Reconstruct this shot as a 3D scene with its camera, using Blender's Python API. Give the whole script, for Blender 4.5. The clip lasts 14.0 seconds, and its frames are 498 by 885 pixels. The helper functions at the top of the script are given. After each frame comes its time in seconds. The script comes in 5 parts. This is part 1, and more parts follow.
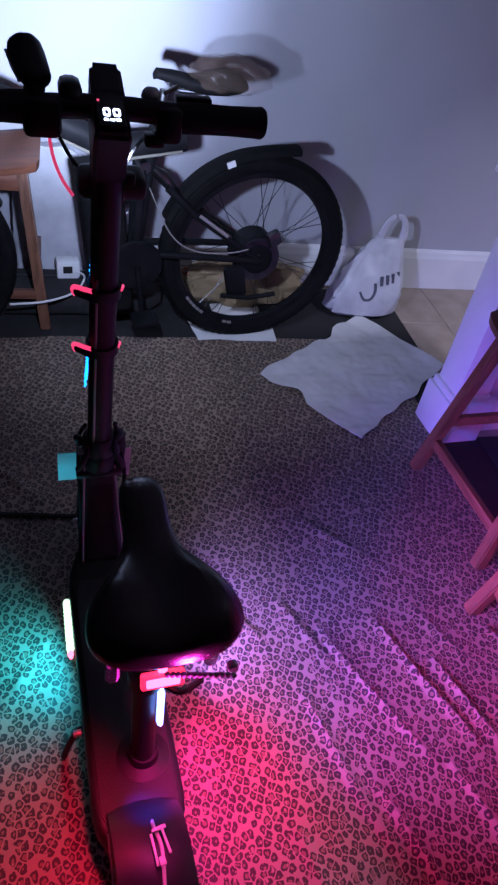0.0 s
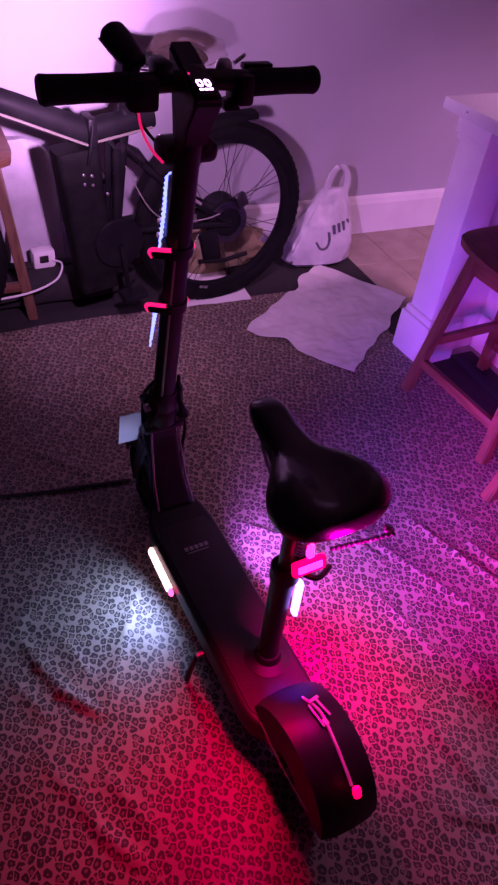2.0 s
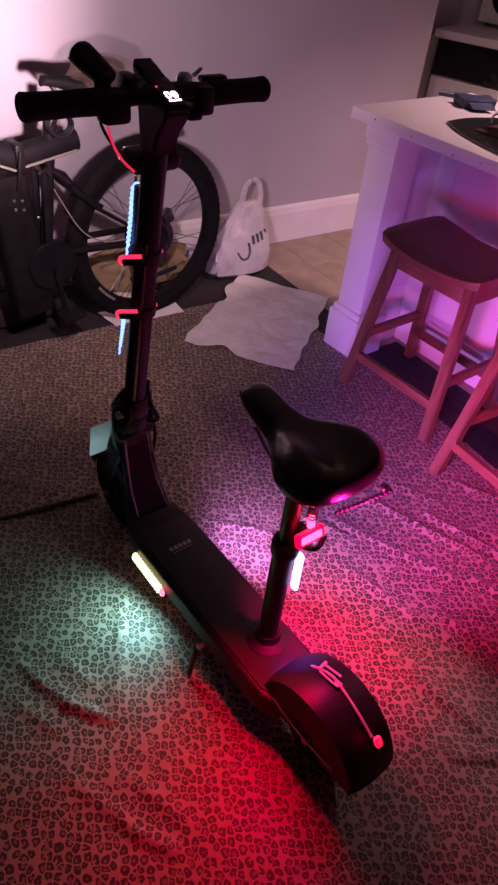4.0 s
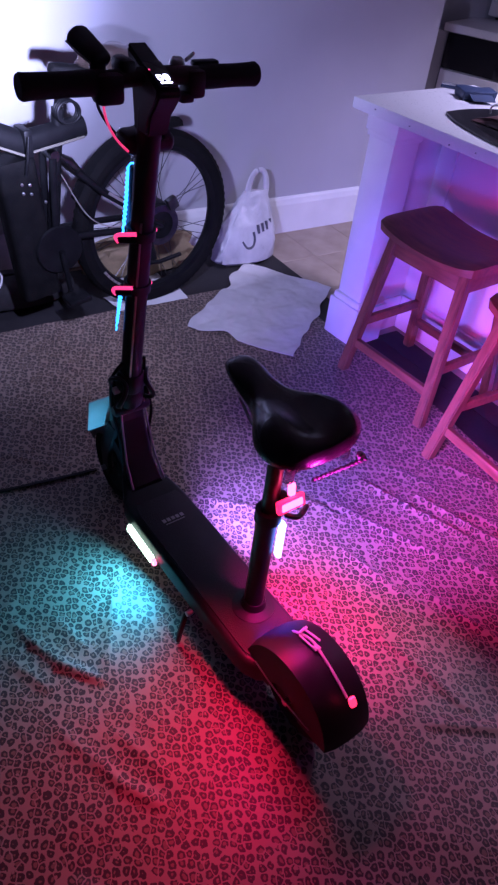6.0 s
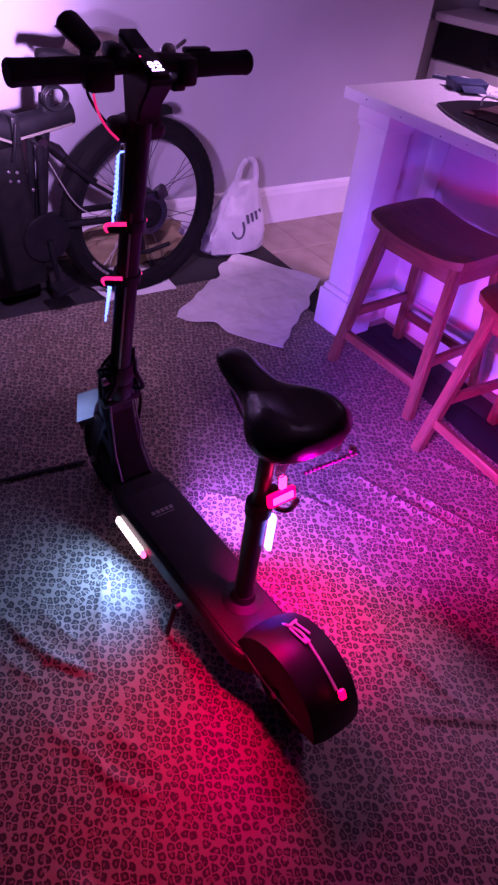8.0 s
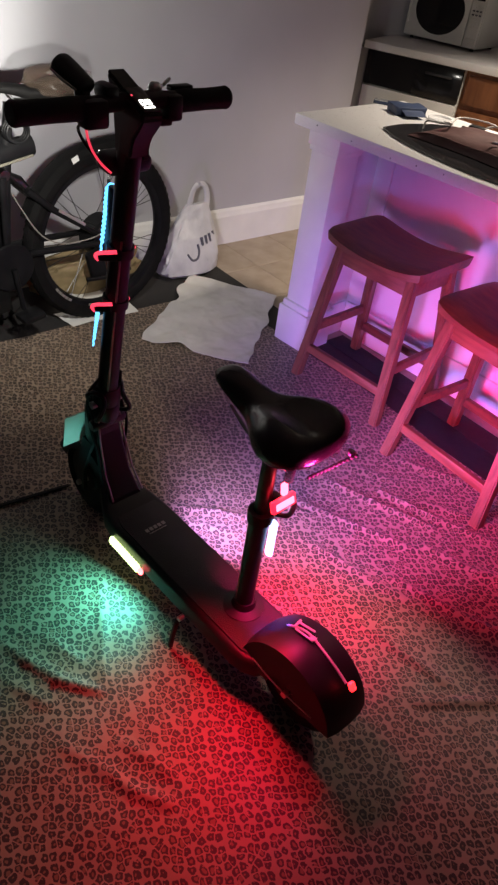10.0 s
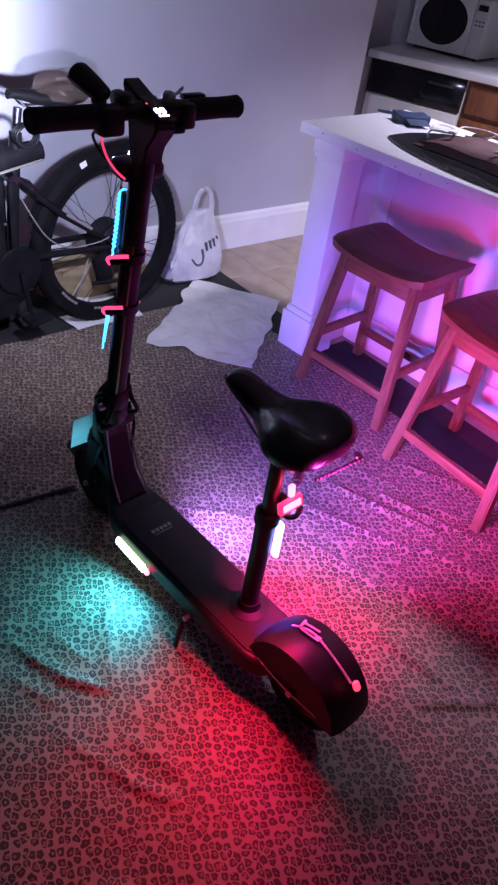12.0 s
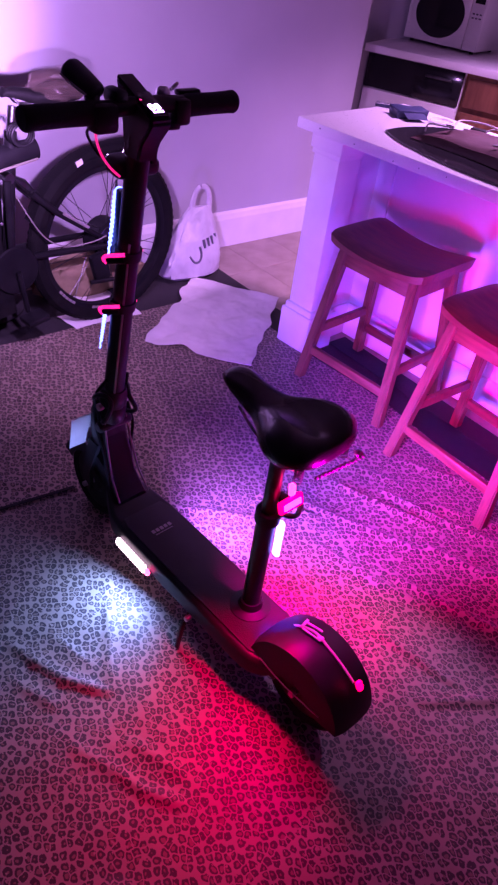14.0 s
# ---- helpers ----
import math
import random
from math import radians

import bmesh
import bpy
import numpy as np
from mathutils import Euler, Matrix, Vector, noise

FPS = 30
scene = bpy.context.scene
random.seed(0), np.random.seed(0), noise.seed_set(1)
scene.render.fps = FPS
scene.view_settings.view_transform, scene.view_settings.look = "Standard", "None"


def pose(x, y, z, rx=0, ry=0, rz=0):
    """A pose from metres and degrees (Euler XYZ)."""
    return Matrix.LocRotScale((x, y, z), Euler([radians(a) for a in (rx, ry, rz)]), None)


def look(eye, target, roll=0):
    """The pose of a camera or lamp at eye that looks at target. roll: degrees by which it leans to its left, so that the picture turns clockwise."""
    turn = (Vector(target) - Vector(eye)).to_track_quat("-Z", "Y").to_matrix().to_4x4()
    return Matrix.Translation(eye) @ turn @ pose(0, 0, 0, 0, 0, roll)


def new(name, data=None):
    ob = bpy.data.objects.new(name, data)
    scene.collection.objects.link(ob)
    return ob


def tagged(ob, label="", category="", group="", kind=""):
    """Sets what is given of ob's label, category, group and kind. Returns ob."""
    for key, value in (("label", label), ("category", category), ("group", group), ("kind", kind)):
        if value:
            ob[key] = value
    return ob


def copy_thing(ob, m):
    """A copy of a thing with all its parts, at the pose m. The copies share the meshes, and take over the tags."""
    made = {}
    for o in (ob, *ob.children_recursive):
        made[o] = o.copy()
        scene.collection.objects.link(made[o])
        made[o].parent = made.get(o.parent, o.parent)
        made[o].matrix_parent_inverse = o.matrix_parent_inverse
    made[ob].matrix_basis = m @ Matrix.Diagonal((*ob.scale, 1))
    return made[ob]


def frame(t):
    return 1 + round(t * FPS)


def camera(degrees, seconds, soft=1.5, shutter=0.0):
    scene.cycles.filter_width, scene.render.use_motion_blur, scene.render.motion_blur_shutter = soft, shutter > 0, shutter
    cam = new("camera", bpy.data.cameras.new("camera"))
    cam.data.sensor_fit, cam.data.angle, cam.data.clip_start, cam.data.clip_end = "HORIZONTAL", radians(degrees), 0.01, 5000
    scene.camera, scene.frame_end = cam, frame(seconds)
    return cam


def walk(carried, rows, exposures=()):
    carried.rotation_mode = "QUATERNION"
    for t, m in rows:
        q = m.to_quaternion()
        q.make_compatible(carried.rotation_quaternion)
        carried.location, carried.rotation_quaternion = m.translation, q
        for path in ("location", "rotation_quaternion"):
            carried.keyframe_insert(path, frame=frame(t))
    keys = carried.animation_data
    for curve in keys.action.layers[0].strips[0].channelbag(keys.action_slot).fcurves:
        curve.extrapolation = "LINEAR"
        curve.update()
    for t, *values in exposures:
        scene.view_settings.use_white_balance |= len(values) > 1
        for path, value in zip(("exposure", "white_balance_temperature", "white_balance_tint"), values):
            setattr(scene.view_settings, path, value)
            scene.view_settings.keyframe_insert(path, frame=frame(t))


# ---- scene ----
cam = camera(40.0, 14.0, soft=2.4)
PATH = [
    (0, (-0.072, 0.108, 1.49), (-1.484, 0.6, 0.162), 11.3),
    (0.5, (-0.068, 0.086, 1.475), (-1.51, 0.58, 0.18), 8.7),
    (1, (-0.024, -0.024, 1.473), (-1.398, 0.604, 0.163), 6.4),
    (1.5, (0.05, -0.162, 1.49), (-1.277, 0.606, 0.206), 7.1),
    (2, (0.02, -0.245, 1.49), (-1.282, 0.457, 0.144), 7.4),
    (2.5, (-0.031, -0.276, 1.482), (-1.317, 0.56, 0.198), 8.5),
    (3, (-0.022, -0.384, 1.472), (-1.232, 0.565, 0.194), 6.8),
    (5.5, (0.129, -0.423, 1.479), (-1.114, 0.491, 0.207), 7.3),
    (6, (0.132, -0.411, 1.478), (-1.103, 0.494, 0.191), 7.2),
    (6.5, (0.133, -0.407, 1.479), (-1.12, 0.485, 0.201), 6.9),
    (7, (0.131, -0.407, 1.477), (-1.118, 0.476, 0.188), 7.4),
    (7.5, (0.127, -0.403, 1.476), (-1.099, 0.498, 0.177), 8.0),
    (10, (0.105, -0.542, 1.498), (-1.029, 0.537, 0.252), 8.5),
    (10.5, (0.11, -0.564, 1.504), (-1.024, 0.538, 0.279), 8.5),
    (11, (0.107, -0.568, 1.503), (-1.046, 0.497, 0.265), 8.2),
    (11.5, (0.11, -0.569, 1.504), (-1.039, 0.504, 0.267), 8.3),
    (12, (0.108, -0.573, 1.506), (-1.029, 0.515, 0.272), 9.1),
    (12.5, (0.103, -0.571, 1.503), (-1.037, 0.511, 0.266), 9.0),
    (13, (0.099, -0.569, 1.502), (-1.043, 0.508, 0.263), 8.3),
    (13.5, (0.1, -0.566, 1.503), (-1.046, 0.514, 0.269), 8.2),
    (14, (0.101, -0.562, 1.501), (-1.034, 0.521, 0.26), 8.4),
]
EXPOSURES = [
    (0, -0.1, 5050, 25), (0.5, -0.25, 5400, 60), (1, -0.2, 6100, 120), (1.5, -0.2, 6400, 155), (2, -0.25, 7000, 180), (2.5, -0.35, 8400, 190), (3, -0.3, 12000, 185),
    (4.2, 0.0, 7700, 60), (5.5, 0.3, 5700, 15), (6, 0.33, 5050, 55), (6.5, 0.33, 5100, 110), (7, 0.15, 5400, 150), (7.5, 0.05, 5700, 180),
    (8.8, 0.15, 7400, 80), (10, 0.40, 8000, 10), (10.5, 0.46, 7600, -5), (11, 0.54, 6800, -10), (11.5, 0.58, 6000, 0), (12, 0.62, 5500, 35), (12.5, 0.62, 5300, 80),
    (13, 0.6, 5500, 125), (13.5, 0.56, 6000, 165), (14, 0.52, 6300, 180),
]
walk(cam, [(t, look(eye, target, roll)) for t, eye, target, roll in PATH], EXPOSURES)

# ---- light ----
world = bpy.data.worlds.new("night")
scene.world = world
world.use_nodes = True
world.node_tree.nodes["Background"].inputs[0].default_value = (0.02, 0.02, 0.03, 1)
world.node_tree.nodes["Background"].inputs[1].default_value = 0.3


def area_lamp(name, eye, target, colour, watts, size, size_y=None, spread=180):
    d = bpy.data.lights.new(name, "AREA")
    d.energy, d.color, d.size, d.spread = watts, colour, size, radians(spread)
    if size_y:
        d.shape, d.size_y = "RECTANGLE", size_y
    ob = new(name, d)
    ob.matrix_world = look(eye, target)
    return ob


def spot_lamp(name, eye, target, colour, watts, degrees, blend, radius):
    d = bpy.data.lights.new(name, "SPOT")
    d.energy, d.color, d.spot_size, d.spot_blend, d.shadow_soft_size = watts, colour, radians(degrees), blend, radius
    ob = new(name, d)
    ob.matrix_world = look(eye, target)
    return ob


LED, HEADLIGHT, SPILL = 2.45, 195.0, 62.0
CEILING_LIGHT = Vector((-1.10, 2.55, 2.44))
area_lamp("kitchen_ceiling_lamp", CEILING_LIGHT, CEILING_LIGHT - Vector((0, 0, 1)), (1.0, 0.95, 0.92), 27.0, 0.28, None, 97)


# ---- materials ----
def material(name, colour, rough=0.6, metal=0.0, colour2=None, scale=20.0, bump=0.0, bump_scale=80.0, spec=0.5, emit=None, power=0.0, coat=0.0, alpha=1.0, trans=0.0, stretch=None, per_object=0.0):
    m = bpy.data.materials.new(name)
    m.use_nodes = True
    nt = m.node_tree
    b = nt.nodes["Principled BSDF"]
    b.inputs["Base Color"].default_value = (*colour, 1)
    b.inputs["Roughness"].default_value = rough
    b.inputs["Metallic"].default_value = metal
    b.inputs["Specular IOR Level"].default_value = spec
    b.inputs["Coat Weight"].default_value = coat
    b.inputs["Alpha"].default_value = alpha
    b.inputs["Transmission Weight"].default_value = trans
    if emit:
        b.inputs["Emission Color"].default_value = (*emit, 1)
        b.inputs["Emission Strength"].default_value = power
    tc = nt.nodes.new("ShaderNodeTexCoord")
    src = tc.outputs["Object"]
    if stretch:
        mp = nt.nodes.new("ShaderNodeMapping")
        mp.inputs["Scale"].default_value = stretch
        nt.links.new(src, mp.inputs["Vector"])
        src = mp.outputs["Vector"]
    if colour2:
        n = nt.nodes.new("ShaderNodeTexNoise")
        n.inputs["Scale"].default_value, n.inputs["Detail"].default_value = scale, 6
        nt.links.new(src, n.inputs["Vector"])
        r = nt.nodes.new("ShaderNodeValToRGB")
        r.color_ramp.elements[0].position, r.color_ramp.elements[1].position = 0.35, 0.68
        r.color_ramp.elements[0].color, r.color_ramp.elements[1].color = (*colour, 1), (*colour2, 1)
        nt.links.new(n.outputs["Fac"], r.inputs["Fac"])
        nt.links.new(r.outputs["Color"], b.inputs["Base Color"])
        rr = nt.nodes.new("ShaderNodeMapRange")
        rr.inputs["To Min"].default_value, rr.inputs["To Max"].default_value = max(0.03, rough - 0.1), min(1, rough + 0.12)
        nt.links.new(n.outputs["Fac"], rr.inputs["Value"])
        nt.links.new(rr.outputs["Result"], b.inputs["Roughness"])
    if bump:
        n2 = nt.nodes.new("ShaderNodeTexNoise")
        n2.inputs["Scale"].default_value, n2.inputs["Detail"].default_value = bump_scale, 4
        nt.links.new(src, n2.inputs["Vector"])
        bp = nt.nodes.new("ShaderNodeBump")
        bp.inputs["Strength"].default_value, bp.inputs["Distance"].default_value = bump, 0.004
        nt.links.new(n2.outputs["Fac"], bp.inputs["Height"])
        nt.links.new(bp.outputs["Normal"], b.inputs["Normal"])
    return m


def leopard():
    """Printed fabric: dark broken rings with brown hearts on a cream ground."""
    m = bpy.data.materials.new("leopard_print")
    m.use_nodes = True
    nt = m.node_tree
    L, N = nt.links.new, nt.nodes.new
    b = nt.nodes["Principled BSDF"]
    b.inputs["Roughness"].default_value = 0.55
    b.inputs["Sheen Weight"].default_value = 0.15
    tc = N("ShaderNodeTexCoord")
    mp = N("ShaderNodeMapping")
    mp.inputs["Scale"].default_value = (1.0, 1.18, 0.0)
    mp.inputs["Rotation"].default_value = (0, 0, 0.5)
    L(tc.outputs["Object"], mp.inputs["Vector"])
    nz = N("ShaderNodeTexNoise")
    nz.inputs["Scale"].default_value, nz.inputs["Detail"].default_value = 60, 2
    L(mp.outputs["Vector"], nz.inputs["Vector"])
    sub = N("ShaderNodeVectorMath"); sub.operation = "SUBTRACT"; sub.inputs[1].default_value = (0.5, 0.5, 0.5)
    L(nz.outputs["Color"], sub.inputs[0])
    sc = N("ShaderNodeVectorMath"); sc.operation = "SCALE"; sc.inputs["Scale"].default_value = 0.014
    L(sub.outputs[0], sc.inputs[0])
    ad = N("ShaderNodeVectorMath"); ad.operation = "ADD"
    L(mp.outputs["Vector"], ad.inputs[0]); L(sc.outputs[0], ad.inputs[1])
    cell = N("ShaderNodeTexVoronoi"); cell.feature = "F1"; cell.voronoi_dimensions = "2D"
    cell.inputs["Scale"].default_value, cell.inputs["Randomness"].default_value = 51.0, 0.72
    L(ad.outputs[0], cell.inputs["Vector"])
    edge = N("ShaderNodeTexVoronoi"); edge.feature = "DISTANCE_TO_EDGE"; edge.voronoi_dimensions = "2D"
    edge.inputs["Scale"].default_value, edge.inputs["Randomness"].default_value = 51.0, 0.72
    L(ad.outputs[0], edge.inputs["Vector"])
    rnd = N("ShaderNodeSeparateColor")
    L(cell.outputs["Color"], rnd.inputs["Color"])

    def math_node(op, a, b, c=None):
        n = N("ShaderNodeMath")
        n.operation = op
        for k, v in enumerate((a, b, c)):
            if v is None:
                continue
            if isinstance(v, (int, float)):
                n.inputs[k].default_value = v
            else:
                L(v, n.inputs[k])
        return n.outputs[0]

    radius = math_node("MULTIPLY_ADD", rnd.outputs["Red"], 0.15, 0.41)
    inside = math_node("SUBTRACT", radius, cell.outputs["Distance"])
    disc = N("ShaderNodeMapRange"); disc.interpolation_type = "SMOOTHSTEP"
    disc.inputs["From Min"].default_value, disc.inputs["From Max"].default_value = -0.03, 0.04
    L(inside, disc.inputs["Value"])
    gap = N("ShaderNodeMapRange"); gap.interpolation_type = "SMOOTHSTEP"
    gap.inputs["From Min"].default_value, gap.inputs["From Max"].default_value = 0.05, 0.11
    L(edge.outputs["Distance"], gap.inputs["Value"])
    brk = N("ShaderNodeTexNoise"); brk.inputs["Scale"].default_value, brk.inputs["Detail"].default_value = 74, 1
    L(mp.outputs["Vector"], brk.inputs["Vector"])
    whole = N("ShaderNodeMapRange"); whole.interpolation_type = "SMOOTHSTEP"
    whole.inputs["From Min"].default_value, whole.inputs["From Max"].default_value = 0.70, 0.64
    L(brk.outputs["Fac"], whole.inputs["Value"])
    spot = math_node("MULTIPLY", math_node("MULTIPLY", disc.outputs["Result"], gap.outputs["Result"]), whole.outputs["Result"])
    heart = math_node("MULTIPLY", radius, math_node("MULTIPLY_ADD", rnd.outputs["Green"], 0.40, 0.16))
    core = N("ShaderNodeMapRange"); core.interpolation_type = "SMOOTHSTEP"
    core.inputs["From Min"].default_value, core.inputs["From Max"].default_value = -0.03, 0.05
    L(math_node("SUBTRACT", heart, cell.outputs["Distance"]), core.inputs["Value"])
    dark = N("ShaderNodeMix"); dark.data_type = "RGBA"
    dark.inputs["A"].default_value = (0.020, 0.012, 0.008, 1)
    dark.inputs["B"].default_value = (0.165, 0.105, 0.065, 1)
    L(core.outputs["Result"], dark.inputs["Factor"])
    cream = N("ShaderNodeMix"); cream.data_type = "RGBA"
    cream.inputs["A"].default_value = (0.275, 0.205, 0.15, 1)
    L(spot, cream.inputs["Factor"])
    L(dark.outputs["Result"], cream.inputs["B"])
    L(cream.outputs["Result"], b.inputs["Base Color"])
    wv = N("ShaderNodeTexNoise"); wv.inputs["Scale"].default_value = 25; wv.inputs["Detail"].default_value = 6
    L(tc.outputs["Object"], wv.inputs["Vector"])
    bp = N("ShaderNodeBump"); bp.inputs["Strength"].default_value = 0.35; bp.inputs["Distance"].default_value = 0.006
    L(wv.outputs["Fac"], bp.inputs["Height"]); L(bp.outputs["Normal"], b.inputs["Normal"])
    return m


LEOPARD = leopard()
WALL = material("wall_paint", (0.40, 0.40, 0.44), 0.75, colour2=(0.44, 0.44, 0.48), scale=2.2, bump=0.12, bump_scale=160)
WHITE = material("white_paint", (0.72, 0.72, 0.73), 0.42, colour2=(0.8, 0.8, 0.8), scale=5, bump=0.06, bump_scale=60)
CEIL = material("ceiling_paint", (0.46, 0.46, 0.46), 0.9, colour2=(0.5, 0.5, 0.5), scale=3)
VINYL = material("vinyl_tile", (0.26, 0.20, 0.15), 0.45, colour2=(0.36, 0.29, 0.23), scale=9, bump=0.08)
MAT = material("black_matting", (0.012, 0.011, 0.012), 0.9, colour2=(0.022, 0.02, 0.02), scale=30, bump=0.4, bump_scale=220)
QUARTZ = material("speckled_laminate", (0.77, 0.77, 0.78), 0.30, colour2=(0.80, 0.80, 0.81), scale=160)
WOODSEAT = material("walnut_seat", (0.12, 0.046, 0.026), 0.42, colour2=(0.20, 0.082, 0.044), scale=7, stretch=(1.2, 9, 9), bump=0.12, bump_scale=20)
WOODLEG = material("walnut_leg", (0.10, 0.042, 0.022), 0.42, colour2=(0.19, 0.085, 0.045), scale=7, stretch=(9, 9, 1.2), bump=0.12, bump_scale=20)
CABWOOD = material("cherry_cabinet", (0.17, 0.06, 0.025), 0.4, colour2=(0.27, 0.105, 0.045), scale=4, stretch=(8, 8, 1), bump=0.1)
BLACK = material("black_paint", (0.013, 0.013, 0.014), 0.46, colour2=(0.019, 0.019, 0.020), scale=14, bump=0.05, spec=0.35)
RUBBER = material("black_rubber", (0.008, 0.008, 0.008), 0.75, colour2=(0.014, 0.013, 0.013), scale=25, bump=0.3, bump_scale=140, spec=0.3)
BIKEPAINT = material("bicycle_black", (0.006, 0.006, 0.007), 0.38, colour2=(0.010, 0.010, 0.011), scale=14, bump=0.05, spec=0.10)
BIKERUBBER = material("bicycle_rubber", (0.005, 0.005, 0.0055), 0.7, colour2=(0.009, 0.0085, 0.0085), scale=25, bump=0.3, bump_scale=140, spec=0.07)
GRIPTAPE = material("deck_rubber", (0.02, 0.02, 0.021), 0.7, colour2=(0.03, 0.03, 0.031), scale=20, bump=0.4, bump_scale=300)
VINYLSKIN = material("saddle_vinyl", (0.028, 0.023, 0.025), 0.22, colour2=(0.038, 0.033, 0.034), scale=10, bump=0.1, bump_scale=180)
GLOSS = material("gloss_black", (0.008, 0.008, 0.01), 0.08, colour2=(0.011, 0.011, 0.013), scale=6)
STEEL = material("worn_steel", (0.45, 0.45, 0.46), 0.3, metal=1.0, colour2=(0.55, 0.55, 0.56), scale=30)
DARKSTEEL = material("dark_steel", (0.08, 0.08, 0.085), 0.35, metal=1.0, colour2=(0.13, 0.13, 0.13), scale=30)
SILVER = material("silver_trim", (0.4, 0.38, 0.36), 0.35, metal=0.6)
WHITEPLASTIC = material("white_plastic", (0.72, 0.72, 0.70), 0.35, colour2=(0.77, 0.77, 0.76), scale=8)
BAGWHITE = material("carrier_bag_film", (0.44, 0.44, 0.47), 0.3, colour2=(0.54, 0.54, 0.57), scale=14, bump=0.5, bump_scale=28)
CLEARBAG = material("thin_clear_film", (0.24, 0.17, 0.13), 0.35, alpha=0.17, bump=0.6, bump_scale=40)
LIDFILM = material("clear_lid", (0.75, 0.76, 0.78), 0.18, alpha=0.5)
CLOTH = material("white_cotton", (0.58, 0.57, 0.55), 0.9, colour2=(0.69, 0.68, 0.66), scale=7, bump=0.3, bump_scale=35)
PAPER = material("white_paper", (0.66, 0.66, 0.64), 0.8, colour2=(0.72, 0.72, 0.7), scale=9)
CREAMSTRIPE = material("cream_stripe", (0.16, 0.15, 0.12), 0.5)
WHITEWIRE = material("white_cable", (0.7, 0.7, 0.68), 0.4)
TAG = material("paper_tag", (0.66, 0.66, 0.58), 0.7, colour2=(0.72, 0.72, 0.64), scale=18)
NAVY = material("navy_carton", (0.02, 0.035, 0.08), 0.5, colour2=(0.03, 0.05, 0.11), scale=20)
FOIL = material("crumpled_foil", (0.6, 0.62, 0.66), 0.25, metal=0.8, bump=0.8, bump_scale=60)
MAROON = material("maroon_leather", (0.085, 0.040, 0.040), 0.5, colour2=(0.13, 0.064, 0.062), scale=12, bump=0.3)
SMOKE = material("smoked_glass", (0.012, 0.012, 0.014), 0.06, colour2=(0.018, 0.018, 0.02), scale=3)
AMBERBAG = material("brown_paper_litter", (0.22, 0.165, 0.085), 0.75, colour2=(0.31, 0.23, 0.125), scale=18, bump=0.5, bump_scale=30)
INK = material("grey_ink", (0.08, 0.08, 0.11), 0.5)
LENS = material("clear_lens", (0.3, 0.3, 0.3), 0.1)


def glow(name, colour, power):
    return material(name, (0.6, 0.6, 0.6), 0.4, emit=colour, power=power)


GLOW_DISPLAY = glow("display_digits", (0.85, 0.9, 1.0), 6.0)
GLOW_DECK = glow("deck_led", (0.65, 1.0, 0.45), 2.2)
GLOW_DECK_END = glow("deck_led_end", (1.0, 0.12, 0.15), 5.0)
GLOW_STEM = glow("stem_led", (0.05, 0.42, 1.0), 2.6)
GLOW_POST = glow("post_led", (0.30, 0.42, 1.0), 4.5)
GLOW_TAIL = glow("tail_led", (1.0, 0.02, 0.03), 3.0)
GLOW_CLAMP = glow("clamp_led", (1.0, 0.05, 0.10), 11.0)
GLOW_LENS = glow("clamp_lens", (1.0, 0.012, 0.04), 2.6)
GLOW_CLIP = glow("clip_led", (1.0, 0.05, 0.12), 1.2)
GLOW_WIRE = glow("wire_glow", (1.0, 0.05, 0.12), 0.7)


# ---- mesh helpers ----
def part(name, bm, mat, parent=None, label="", smooth=True):
    me = bpy.data.meshes.new(name)
    bmesh.ops.recalc_face_normals(bm, faces=bm.faces)
    bm.to_mesh(me)
    bm.free()
    if smooth:
        for p in me.polygons:
            p.use_smooth = True
        me.set_sharp_from_angle(angle=radians(38))
    me.materials.append(mat)
    ob = new(name, me)
    if parent:
        ob.parent = parent
    if label:
        ob["label"] = label
    return ob


def thing(name, m, label, category, group="", kind=""):
    ob = new(name)
    ob.empty_display_size = 0.05
    ob.matrix_world = m
    return tagged(ob, label, category, group, kind)


def box(size, at=(0, 0, 0), rot=(0, 0, 0), bevel=0.004, bm=None, segments=2):
    b = bmesh.new()
    bmesh.ops.create_cube(b, size=1, matrix=Matrix.Diagonal((*size, 1)))
    if bevel:
        bmesh.ops.bevel(b, geom=b.edges[:], offset=min(bevel, min(size) * 0.45), segments=segments, affect="EDGES", profile=0.5)
    bmesh.ops.transform(b, matrix=pose(*at, *rot), verts=b.verts)
    return join(bm, b)


def join(bm, b):
    if bm is None:
        return b
    me = bpy.data.meshes.new("tmp")
    b.to_mesh(me)
    b.free()
    bm.from_mesh(me)
    bpy.data.meshes.remove(me)
    return bm


